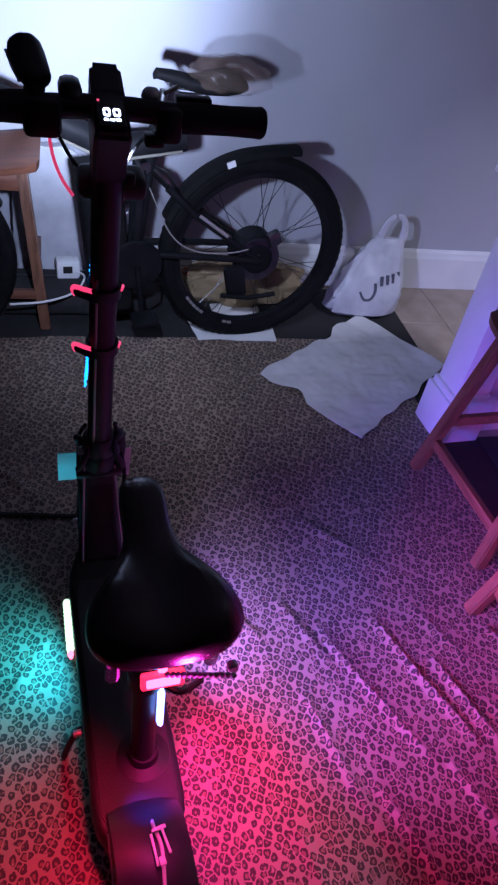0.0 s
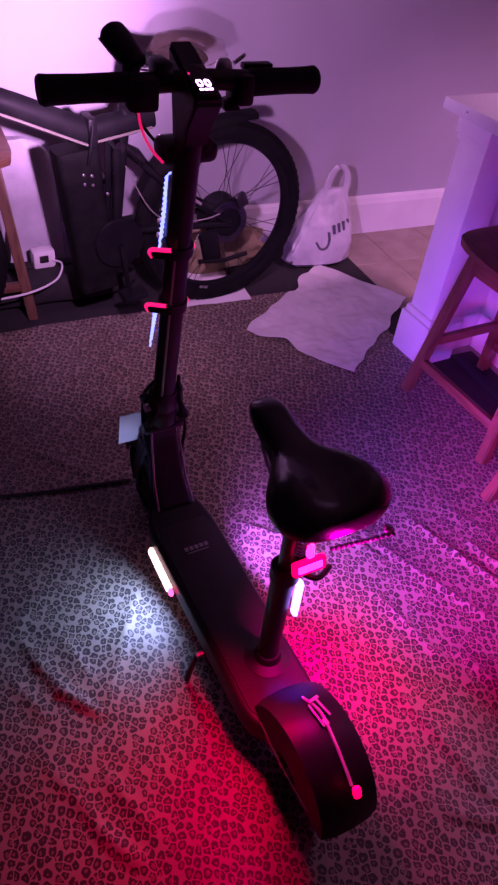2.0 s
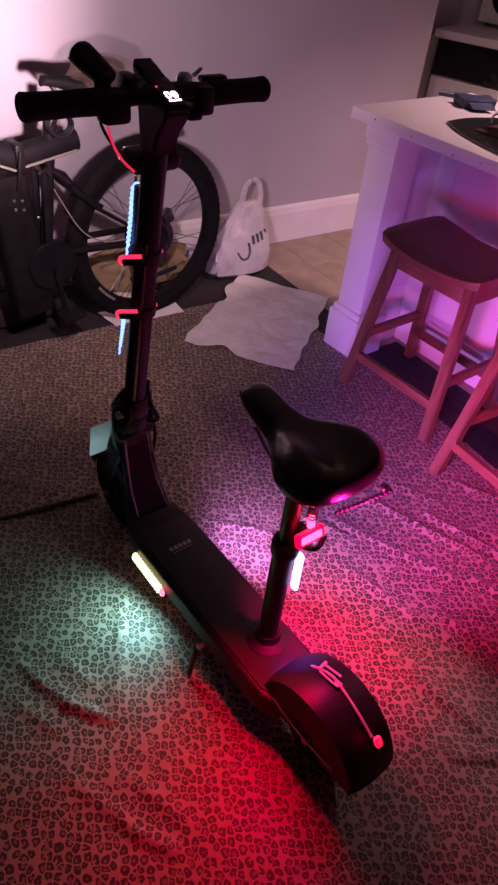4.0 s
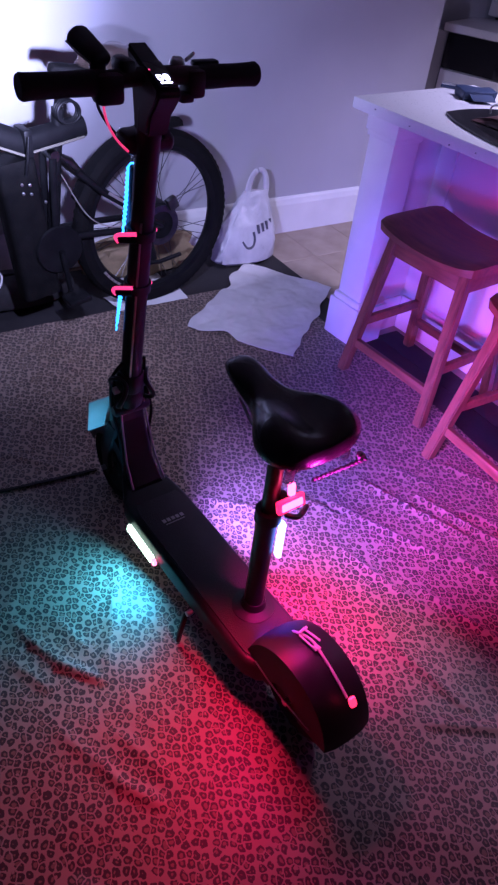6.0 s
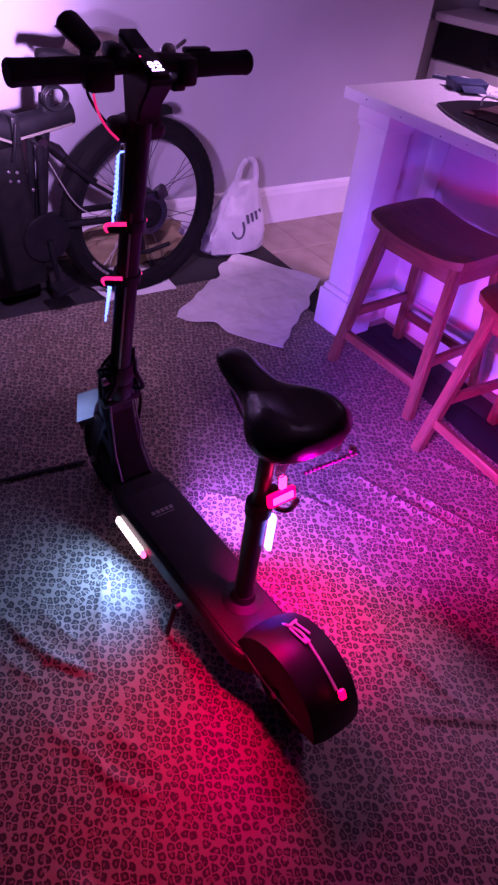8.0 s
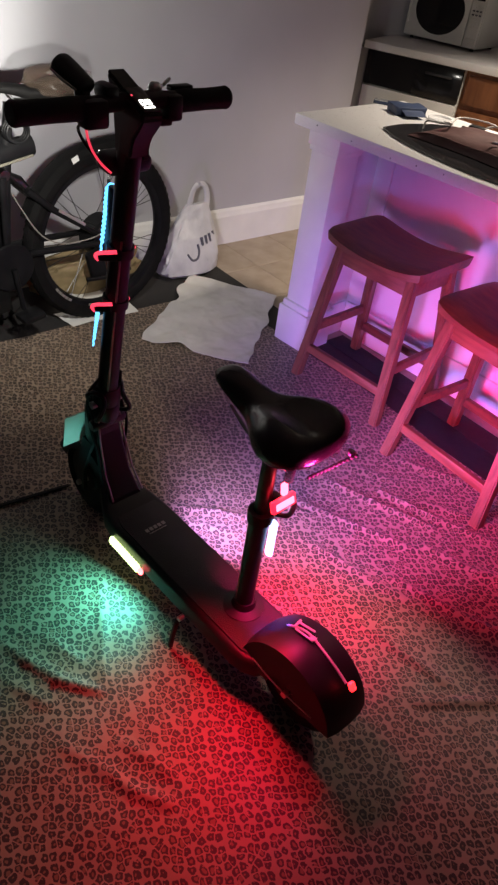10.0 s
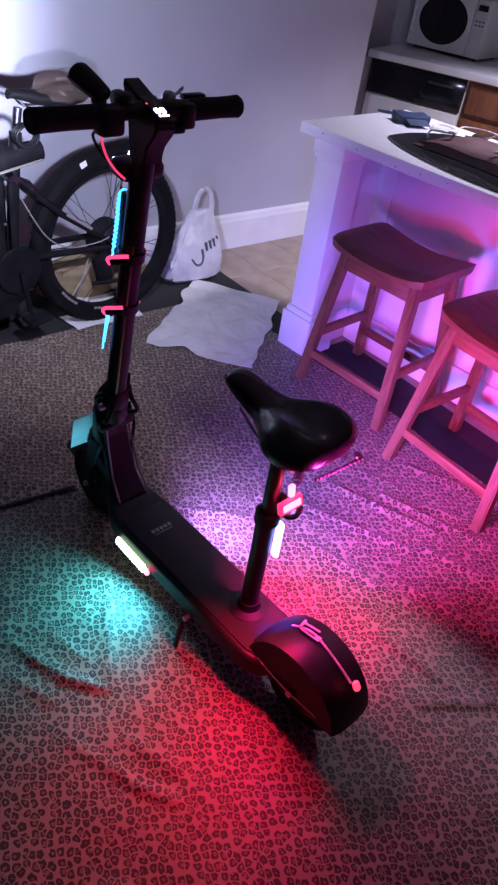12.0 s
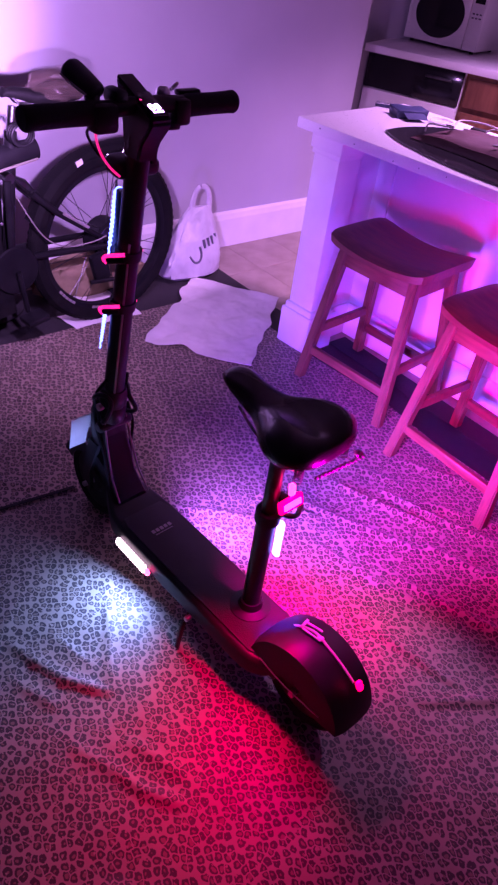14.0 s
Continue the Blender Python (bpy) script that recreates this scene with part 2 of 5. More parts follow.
def sweep(points, radii, n=10, bm=None, flat=1.0, caps=True, closed=False, up=None):
    """A tube along points; flat squeezes it across."""
    bm = bm or bmesh.new()
    pts = [Vector(p) for p in points]
    if isinstance(radii, (int, float)):
        radii = [radii] * len(pts)
    rings = []
    ref = Vector(up) if up else None
    for i, p in enumerate(pts):
        if closed:
            d = pts[(i + 1) % len(pts)] - pts[i - 1]
        else:
            d = pts[min(i + 1, len(pts) - 1)] - pts[max(i - 1, 0)]
        d.normalize()
        if ref is None:
            ref = Vector((0, 0, 1)) if abs(d.z) < 0.9 else Vector((1, 0, 0))
        u = (ref - d * ref.dot(d)).normalized()
        if not up:
            ref = u
        v = d.cross(u)
        rings.append([bm.verts.new(p + u * math.cos(a) * radii[i] + v * math.sin(a) * radii[i] * flat) for a in (2 * math.pi * k / n for k in range(n))])
    for a, b in zip(rings, rings[1:] + (rings[:1] if closed else [])):
        for k in range(n):
            bm.faces.new((a[k], a[(k + 1) % n], b[(k + 1) % n], b[k]))
    if caps and not closed:
        bm.faces.new(rings[0][::-1])
        bm.faces.new(rings[-1])
    return bm


def smooth_path(points, steps=6):
    p = [Vector(q) for q in points]
    out = []
    for i in range(len(p) - 1):
        a, b, c, d = p[max(i - 1, 0)], p[i], p[i + 1], p[min(i + 2, len(p) - 1)]
        for k in range(steps):
            t = k / steps
            out.append(0.5 * ((2 * b) + (c - a) * t + (2 * a - 5 * b + 4 * c - d) * t * t + (3 * b - a - 3 * c + d) * t ** 3))
    return out + [p[-1]]


def lathe(profile, n=40, m=Matrix(), bm=None, closed=False):
    """profile: (radius, height) pairs turned about the local z axis."""
    bm = bm or bmesh.new()
    rings = []
    for r, h in profile:
        rings.append([bm.verts.new(m @ Vector((r * math.cos(a), r * math.sin(a), h))) for a in (2 * math.pi * k / n for k in range(n))])
    for a, b in zip(rings, rings[1:] + (rings[:1] if closed else [])):
        for k in range(n):
            bm.faces.new((a[k], a[(k + 1) % n], b[(k + 1) % n], b[k]))
    if not closed:
        if profile[0][0] > 1e-4:
            bm.faces.new(rings[0][::-1])
        if profile[-1][0] > 1e-4:
            bm.faces.new(rings[-1])
    return bm


def loft(sections, bm=None, caps=True):
    """Skin through rings of equally many points."""
    bm = bm or bmesh.new()
    rings = [[bm.verts.new(p) for p in s] for s in sections]
    n = len(rings[0])
    for a, b in zip(rings, rings[1:]):
        for k in range(n):
            bm.faces.new((a[k], a[(k + 1) % n], b[(k + 1) % n], b[k]))
    if caps:
        bm.faces.new(rings[0][::-1])
        bm.faces.new(rings[-1])
    return bm


def sheet(fn, nu, nv, thick, bm=None):
    """A thin cloth: fn(u, v) gives a place; both sides and a rim."""
    bm = bm or bmesh.new()
    top = [[bm.verts.new(Vector(fn(i / nu, j / nv)) + Vector((0, 0, thick))) for j in range(nv + 1)] for i in range(nu + 1)]
    low = [[bm.verts.new(fn(i / nu, j / nv)) for j in range(nv + 1)] for i in range(nu + 1)]
    for i in range(nu):
        for j in range(nv):
            bm.faces.new((top[i][j], top[i + 1][j], top[i + 1][j + 1], top[i][j + 1]))
            bm.faces.new((low[i][j], low[i][j + 1], low[i + 1][j + 1], low[i + 1][j]))
    for i in range(nu):
        bm.faces.new((top[i][0], low[i][0], low[i + 1][0], top[i + 1][0]))
        bm.faces.new((top[i][nv], top[i + 1][nv], low[i + 1][nv], low[i][nv]))
    for j in range(nv):
        bm.faces.new((top[0][j], top[0][j + 1], low[0][j + 1], low[0][j]))
        bm.faces.new((top[nu][j], low[nu][j], low[nu][j + 1], top[nu][j + 1]))
    return bm


def frame_from(x_axis, z_hint=(0, 0, 1), at=(0, 0, 0)):
    x = Vector(x_axis).normalized()
    z = Vector(z_hint)
    y = z.cross(x).normalized()
    z = x.cross(y)
    return Matrix(((x.x, y.x, z.x, at[0]), (x.y, y.y, z.y, at[1]), (x.z, y.z, z.z, at[2]), (0, 0, 0, 1)))


# ---- the room ----
WX = -2.70


def structure(name, size, at, mat, label, category, bevel=0.0):
    return tagged(part(name, box(size, at, bevel=bevel), mat, smooth=False), label, category, kind="structure")


floor = tagged(new("floor"), "beige vinyl tiled floor under the sheet", "floor", kind="structure")
structure("wall_west", (0.12, 7.75, 2.56), (WX - 0.06, -1.365, 1.28), WALL, "unseen grey wall added to close the room behind the bicycle", "wall")
structure("wall_return", (0.50, 0.12, 2.56), (WX - 0.370, 2.45, 1.28), WALL, "plain grey painted return wall", "wall")
structure("wall_alcove", (0.12, 1.7, 2.56), (-3.20, 3.24, 1.28), WALL, "unseen grey wall added to close the room beside the kitchen units", "wall")
KM = pose(-3.01, 2.89, 0, 0, 0, 20)
b = box((9.4, 0.12, 2.56), (4.0, 0.90, 1.28), bevel=0)
bmesh.ops.transform(b, matrix=KM, verts=b.verts)
tagged(part("wall_north", b, WALL, smooth=False), "plain grey painted kitchen wall", "wall", kind="structure")
# Unseen walls added to close the room, set far off to weaken the bounce.
structure("wall_east", (0.12, 12.6, 2.56), (5.00, 1.0, 1.28), WALL, "unseen grey wall added to close the room", "wall")
structure("wall_south", (7.76, 0.12, 2.56), (1.12, -5.24, 1.28), WALL, "unseen grey wall added to close the room", "wall")
# Unseen ceiling added as a lid, greyed so it returns less light.
structure("ceiling", (8.6, 13.0, 0.1), (0.9, 1.0, 2.61), CEIL, "unseen grey ceiling added to close the room", "ceiling")
bb = bmesh.new()
prof = [(0, 0), (0.018, 0), (0.018, 0.150), (0.014, 0.165), (0.012, 0.178), (0.006, 0.190), (0, 0.190)]
loft([[(WX + 0.001 + a, y, b) for a, b in prof] for y in (-5.17, 2.505)], bb)
tagged(part("baseboard", bb, WHITE, smooth=False), "tall white moulded baseboard along the grey wall", "baseboard", kind="structure")

# ---- leopard sheet and mat ----
mat_ob = tagged(part("floor_mat", box((3.6, 3.6, 0.006), (-0.84, -0.31, 0.003), bevel=0.002), MAT), "large black floor mat under the bicycle and sheet", "mat")

FOLDS = [
    ((-1, 0.035), (-0.88, -0.03), 0.00552, 0.011), ((-0.88, -0.03), (-0.72, -0.115), 0.00552, 0.011),
    ((-0.94, -0.265), (-0.86, -0.235), 0.00489, 0.011), ((-0.86, -0.235), (-0.78, -0.2), 0.00552, 0.011), ((-0.78, -0.2), (-0.7, -0.135), 0.00627, 0.011),
    ((-0.9, -0.17), (-0.8, -0.14), 0.00414, 0.011), ((-0.84, -0.3), (-0.74, -0.25), 0.00414, 0.013), ((-1.05, -0.2), (-0.94, -0.32), 0.00414, 0.014),
    ((-0.53, -0.215), (-0.46, -0.19), 0.00489, 0.011), ((-0.46, -0.19), (-0.39, -0.14), 0.00552, 0.011), ((-0.56, -0.15), (-0.44, -0.105), 0.00351, 0.011),
    ((-0.62, -0.26), (-0.55, -0.23), 0.00351, 0.013), ((-0.33, -0.33), (-0.1, -0.24), 0.00489, 0.015),
    ((-0.95, 0.85), (-0.8, 0.905), 0.0112, 0.01), ((-0.8, 0.905), (-0.62, 0.985), 0.0128, 0.01), ((-0.82, 0.965), (-0.66, 1.02), 0.0128, 0.01), ((-0.66, 1.02), (-0.48, 1.1), 0.012, 0.011),
    ((-0.93, 0.7), (-0.76, 0.775), 0.0096, 0.01), ((-0.76, 0.775), (-0.58, 0.87), 0.0104, 0.01), ((-0.89, 1.155), (-0.6, 1.31), 0.012, 0.012),
    ((-0.24, 0.48), (-0.1, 0.7), 0.008, 0.013), ((-1.12, 0.355), (-1.03, 0.45), 0.01, 0.009), ((-1.03, 0.45), (-0.94, 0.535), 0.009, 0.009), ((-1.06, 0.34), (-0.93, 0.44), 0.007, 0.008),
    ((-0.58, 0.9), (-0.25, 1.02), 0.0104, 0.011), ((-0.55, 0.72), (-0.15, 0.86), 0.0096, 0.011), ((-0.78, 0.61), (-0.56, 0.665), 0.008, 0.01), ((-0.56, 0.665), (-0.34, 0.75), 0.0072, 0.011),
    ((-0.5, 0.52), (-0.22, 0.59), 0.0064, 0.012), ((-0.7, 1.06), (-0.5, 1.18), 0.0096, 0.011), ((-0.98, 0.97), (-0.82, 1.05), 0.008, 0.011), ((-1.05, 0.6), (-0.86, 0.69), 0.0064, 0.01),
    ((-0.42, 0.98), (-0.12, 1.08), 0.0104, 0.012), ((-0.3, 0.8), (0, 0.92), 0.0088, 0.012),
    ((-1.55, -0.1), (-1.42, 0.02), 0.006, 0.012), ((-1.75, 0.2), (-1.6, 0.45), 0.006, 0.014), ((-1.3, 0.75), (-1.1, 0.95), 0.0048, 0.013),
]


def sheet_height(x, y):
    z = 0.010 + 0.005 * noise.noise((x * 3.1, y * 3.1, 2.0)) + 0.003 * noise.noise((x * 9, y * 9, 7.0))
    for (ax, ay), (bx, by), h, w in FOLDS:
        dx, dy = bx - ax, by - ay
        q = dx * dx + dy * dy
        t = max(0.0, min(1.0, ((x - ax) * dx + (y - ay) * dy) / q))
        d2 = (x - ax - t * dx) ** 2 + (y - ay - t * dy) ** 2
        if d2 < 0.01:
            z += h * math.exp(-d2 / (w * w)) * (0.55 + 0.45 * math.sin(math.pi * (0.15 + 0.7 * t)))
    return max(z, 0.0075)


def leopard_place(u, v):
    x = -2.24 + 3.6 * u
    y = -1.9 + 3.25 * v
    if u == 0:
        x += 0.03 * noise.noise((y * 2.0, 0, 1.0))
    if v == 1:
        y += 0.04 * noise.noise((x * 2.0, 0, 5.0))
    return (x, y, sheet_height(x, y) - 0.003)


leopard_sheet = tagged(part("leopard_sheet", sheet(leopard_place, 360, 320, 0.003), LEOPARD), "creased leopard print fabric sheet spread over the floor", "sheet")

# ---- white cloth on the floor ----
CC = [(-2.00, 0.77), (-2.42, 1.29), (-2.05, 1.545), (-1.635, 1.045)]


def cloth_place(u, v):
    a, b, c, d = [Vector(q) for q in CC]
    e = 0.018 * noise.noise((u * 5, v * 5, 3.0)) + 0.012 * noise.noise((u * 14, v * 14, 8.0))
    p = (a * (1 - u) + b * u) * (1 - v) + (d * (1 - u) + c * u) * v
    if u in (0, 1) or v in (0, 1):
        p += Vector((1, 0.6)) * 0.022 * noise.noise((u * 6, v * 6, 11.0))
    dent = 0.05 * math.exp(-(u * u) / 0.01 - (v - 0.35) ** 2 / 0.006)
    p += Vector((-0.6, 0.6)) * dent
    dent = 0.05 * math.exp(-(v * v) / 0.01 - (u - 0.6) ** 2 / 0.006)
    p += Vector((0.6, 0.5)) * dent
    z = max(0.016, sheet_height(p.x, p.y) + 0.002) + 0.010 * abs(noise.noise((p.x * 7, p.y * 7, 4.0))) + 0.005 * abs(noise.noise((p.x * 24, p.y * 24, 2.0)))
    return (p.x, p.y, z)


tagged(part("floor_cloth", sheet(cloth_place, 60, 60, 0.002), CLOTH), "crumpled white cotton cloth lying on the floor", "cloth")

# ---- breakfast counter ----
counter = thing("breakfast_counter", pose(-1.82, 1.275, 0, 0, 0, 4), "white painted breakfast counter with square corner post and speckled top", "counter")
DEPTH, LONG = 0.63, 2.6
part("countertop", box((LONG, DEPTH, 0.038), (LONG / 2, DEPTH / 2, 0.891), bevel=0.005), QUARTZ, counter, "white speckled laminate worktop")
edge_rng = random.Random(5)
for k in range(10):
    x = 0.10 + k * 0.15 + edge_rng.uniform(-0.05, 0.05)
    part("edge_nick", box((edge_rng.uniform(0.003, 0.006), 0.002, edge_rng.uniform(0.003, 0.005)), (x, -0.0002, 0.888 + edge_rng.uniform(-0.008, 0.008)), bevel=0.0008), INK, counter, "dark nick in the laminate edge")
post = part("post", box((0.125, 0.125, 0.86), (0.125, 0.11, 0.44), bevel=0.004), WHITE, counter)
b = box((0.165, 0.165, 0.17), (0.125, 0.11, 0.085), bevel=0.004)
box((0.150, 0.150, 0.03), (0.125, 0.11, 0.182), bevel=0.01, bm=b)
part("plinth", b, WHITE, post)
b = box((0.150, 0.150, 0.055), (0.125, 0.11, 0.843), bevel=0.004)
box((0.140, 0.140, 0.02), (0.125, 0.11, 0.806), bevel=0.006, bm=b)
part("capital", b, WHITE, post)
part("end_panel", box((0.06, DEPTH - 0.19, 0.87), (0.115, 0.175 + (DEPTH - 0.19) / 2, 0.435), bevel=0.002), WHITE, counter)
part("end_skirting", box((0.012, 0.16, 0.15), (0.151, 0.26, 0.075), bevel=0.003), WHITE, counter)
part("back_panel", box((LONG - 0.15, 0.05, 0.87), (0.146 + (LONG - 0.15) / 2, 0.375, 0.435), bevel=0.002), WHITE, counter)
part("panel_skirting", box((LONG - 0.16, 0.014, 0.15), (0.158 + (LONG - 0.16) / 2, 0.343, 0.075), bevel=0.004), WHITE, counter)
for k in range(3):
    part("panel_stile", box((0.07, 0.012, 0.68), (0.20 + k * 0.62, 0.344, 0.50), bevel=0.003), WHITE, counter)
part("panel_rail", box((LONG - 0.25, 0.010, 0.06), (0.24 + (LONG - 0.25) / 2, 0.345, 0.835), bevel=0.003), WHITE, counter)


# ---- bar stools ----
def bar_stool(m, label, group):
    st = thing("bar_stool", m, label, "stool", group)
    W, D, H = 0.43, 0.34, 0.61
    nx, ny = 18, 10
    bm = bmesh.new()

    def top(x, y):
        s = (2 * x / W) ** 2
        return H - 0.028 + 0.030 * s - 0.006 * (2 * y / D) ** 4
    def bot(x, y):
        s = (2 * x / W) ** 2
        return H - 0.062 + 0.020 * s
    def xy(i, j):
        return (-W / 2 + W * i / nx, -D / 2 + D * j / ny)
    grid = {}
    for i in range(nx + 1):
        for j in range(ny + 1):
            x, y = xy(i, j)
            r = 0.009 if (i in (0, nx) or j in (0, ny)) else 0
            x, y = x * (1 - 0.05 * (2 * y / D) ** 8), y * (1 - 0.07 * (2 * x / W) ** 8)
            grid[i, j, 1] = bm.verts.new((x, y, top(x, y) - r))
            grid[i, j, 0] = bm.verts.new((x * 0.985, y * 0.97, bot(x, y)))
    for i in range(nx):
        for j in range(ny):
            for k in (0, 1):
                bm.faces.new((grid[i, j, k], grid[i + 1, j, k], grid[i + 1, j + 1, k], grid[i, j + 1, k]))
    for i in range(nx):
        for j in (0, ny):
            bm.faces.new((grid[i, j, 0], grid[i + 1, j, 0], grid[i + 1, j, 1], grid[i, j, 1]))
    for j in range(ny):
        for i in (0, nx):
            bm.faces.new((grid[i, j, 0], grid[i, j + 1, 0], grid[i, j + 1, 1], grid[i, j, 1]))
    part("seat", bm, WOODSEAT, st, "dark saddle-shaped wooden seat")
    tx, ty, fx, fy = 0.155, 0.11, 0.205, 0.185
    def leg_at(sx, sy, z):
        t = 1 - z / (H - 0.045)
        return Vector((sx * (tx + (fx - tx) * t), sy * (ty + (fy - ty) * t), z))
    for sx in (-1, 1):
        for sy in (-1, 1):
            a, c = leg_at(sx, sy, 0.0), leg_at(sx, sy, H - 0.05)
            q = 0.018
            s = [[p + Vector(o) for o in ((-q, -q, 0), (q, -q, 0), (q, q, 0), (-q, q, 0))] for p in (a, c)]
            bm = loft(s)
            bmesh.ops.bevel(bm, geom=bm.edges[:], offset=0.004, segments=2, affect="EDGES")
            part("leg", bm, WOODLEG, st)
    def rail(p, q, w, h, name):
        m2 = frame_from(q - p, at=(p + q) / 2)
        bm = box(((q - p).length - 0.03, w, h), bevel=0.003)
        bmesh.ops.transform(bm, matrix=m2, verts=bm.verts)
        part(name, bm, WOODSEAT, st)
    for sy in (-1, 1):
        rail(leg_at(-1, sy, 0.13), leg_at(1, sy, 0.13), 0.020, 0.034, "stretcher")
        rail(leg_at(-1, sy, 0.515), leg_at(1, sy, 0.515), 0.020, 0.055, "apron")
    for sx in (-1, 1):
        rail(leg_at(sx, -1, 0.215), leg_at(sx, 1, 0.215), 0.020, 0.034, "stretcher")
        rail(leg_at(sx, -1, 0.515), leg_at(sx, 1, 0.515), 0.020, 0.055, "apron")
    return st


S1 = bar_stool(pose(-1.315, 1.395, 0.007, 0, 0, 4), "dark walnut saddle-seat bar stool tucked beside the counter post", "stools at the counter")
S2 = copy_thing(S1, pose(-0.745, 1.315, 0.007, 0, 0, -2))
S3 = copy_thing(S1, pose(-2.49, -0.19, 0.007, 0, 0, 90))
S3["label"] = "dark wooden stool standing beside the bicycle's front wheel"
S3["group"] = ""

# ---- shadow by the front wheel, laid as a dark strip on the sheet ----
strap = sheet(lambda u, v: (-1.425 + 0.060 * u ** 0.8 + 0.011 * v, -0.28 + 0.40 * u, sheet_height(-1.40, -0.28 + 0.40 * u) + 0.004), 24, 2, 0.003)
tagged(part("shadow_strip", strap, RUBBER), "flat black strip on the sheet standing in for a shadow", "strap")
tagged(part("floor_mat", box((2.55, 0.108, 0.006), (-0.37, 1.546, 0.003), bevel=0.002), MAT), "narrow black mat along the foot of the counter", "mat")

# ---- electric scooter ----
SCM = pose(-0.29, 0.22, 0.010, 0, 0, 184)
scooter = thing("electric_scooter", SCM, "black electric kick scooter with a saddle and coloured light strips", "scooter")


def wheel(name, cx, cz, r, w, hub_r, m0=None):
    m = pose(cx, 0, cz, 90, 0, 0)
    t = w / 2
    prof_t = [(r - 0.030, -t * 0.75), (r - 0.016, -t), (r - 0.005, -t * 0.75), (r, -t * 0.3), (r, t * 0.3), (r - 0.005, t * 0.75), (r - 0.016, t), (r - 0.030, t * 0.75)]
    wh = part(name, lathe([(0.012, -t * 0.85), (hub_r, -t * 0.8), (hub_r + 0.006, -t * 0.55), (r - 0.031, -t * 0.7), (r - 0.029, 0), (r - 0.031, t * 0.7), (hub_r + 0.006, t * 0.55), (hub_r, t * 0.8), (0.012, t * 0.85)], 36, m), BLACK, scooter, "black metal hub wheel")
    part("tyre", lathe(prof_t, 48, m, closed=True), RUBBER, wh)
    part("axle", lathe([(0.008, -t - 0.03), (0.008, t + 0.03)], 12, m), STEEL, wh)
    return wh


wheel("rear_wheel", 0.115, 0.118, 0.118, 0.052, 0.055)
wheel("front_wheel", 0.965, 0.118, 0.118, 0.052, 0.035)


def rounded(x, w, z0, z1, r, n=4):
    pts = []
    for cy, cz, a0 in ((w - r, z1 - r, 0), (-w + r, z1 - r, 90), (-w + r, z0 + r, 180), (w - r, z0 + r, 270)):
        for k in range(n + 1):
            a = radians(a0 + 90 * k / n)
            pts.append((x, cy + r * math.cos(a), cz + r * math.sin(a)))
    return pts


part("deck", loft([rounded(x, w, z0, z1, 0.014) for x, w, z0, z1 in ((0.185, 0.050, 0.095, 0.140), (0.20, 0.066, 0.088, 0.146), (0.23, 0.080, 0.085, 0.148), (0.26, 0.084, 0.083, 0.148), (0.74, 0.084, 0.083, 0.148), (0.79, 0.078, 0.085, 0.152), (0.825, 0.062, 0.092, 0.166), (0.86, 0.046, 0.108, 0.188))]), BLACK, scooter)
part("deck_mat", loft([rounded(x, w, 0.1485, z1, 0.0015, 2) for x, w, z1 in ((0.225, 0.060, 0.152), (0.245, 0.070, 0.153), (0.72, 0.070, 0.153), (0.755, 0.060, 0.152))]), GRIPTAPE, scooter, "ribbed black rubber standing mat")
b = bmesh.new()
for k in range(5):
    box((0.011, 0.009, 0.0012), (0.668, -0.026 + k * 0.013, 0.1538), bevel=0.0, bm=b)
box((0.002, 0.055, 0.0012), (0.655, 0.0, 0.1538), bevel=0.0, bm=b)
part("maker_mark", b, SILVER, scooter, "small pale maker's mark", smooth=False)
# neck and stem
part("neck", loft([rounded(x, w, z0, z1, 0.016) for x, w, z0, z1 in ((0.80, 0.046, 0.10, 0.170), (0.845, 0.041, 0.128, 0.225), (0.88, 0.035, 0.210, 0.335), (0.905, 0.031, 0.31, 0.445))]), BLACK, scooter)
b = sweep([(0.795, -0.047, 0.170), (0.838, -0.042, 0.226), (0.870, -0.036, 0.325), (0.885, -0.032, 0.395)], 0.0028, 6)
part("neck_trim", b, SILVER, scooter, "thin silver trim line")
b = sweep([(0.795, 0.047, 0.170), (0.838, 0.042, 0.226), (0.870, 0.036, 0.325), (0.885, 0.032, 0.395)], 0.0028, 6)
part("neck_trim", b, SILVER, scooter, "thin silver trim line")
A0, A1 = Vector((0.8945, 0, 0.43)), Vector((0.792, 0, 1.115))
part("stem", sweep([A0, A0.lerp(A1, 0.1), A0.lerp(A1, 0.9), A1], [0.029, 0.027, 0.025, 0.027], 16, flat=0.92), BLACK, scooter)
SD = (A1 - A0).normalized()
part("stem_trim", sweep([A0.lerp(A1, 0.05) + Vector((-0.022, 0.014, 0)), A0.lerp(A1, 0.68) + Vector((-0.020, 0.013, 0))], 0.0028, 6), SILVER, scooter, "thin silver trim line")
jm = frame_from(SD, (1, 0, 0), A0)
b = bmesh.new()
lathe([(0.030, -0.055), (0.036, -0.045), (0.036, -0.008), (0.032, 0.0), (0.036, 0.008), (0.036, 0.040), (0.030, 0.055)], 24, jm @ pose(0, 0, 0, 0, 90, 0), b)
part("folding_collar", b, BLACK, scooter)
part("folding_latch", sweep(smooth_path([A0 + Vector((0.0, -0.036, 0.05)), A0 + Vector((0.012, -0.050, 0.03)), A0 + Vector((0.016, -0.054, -0.02)), A0 + Vector((0.0, -0.046, -0.055))]), 0.008, 8, flat=0.6), BLACK, scooter)
part("latch_bolt", lathe([(0.010, -0.045), (0.010, 0.045)], 14, Matrix.Translation(A0) @ pose(0, 0, 0, 90, 0, 0)), STEEL, scooter)
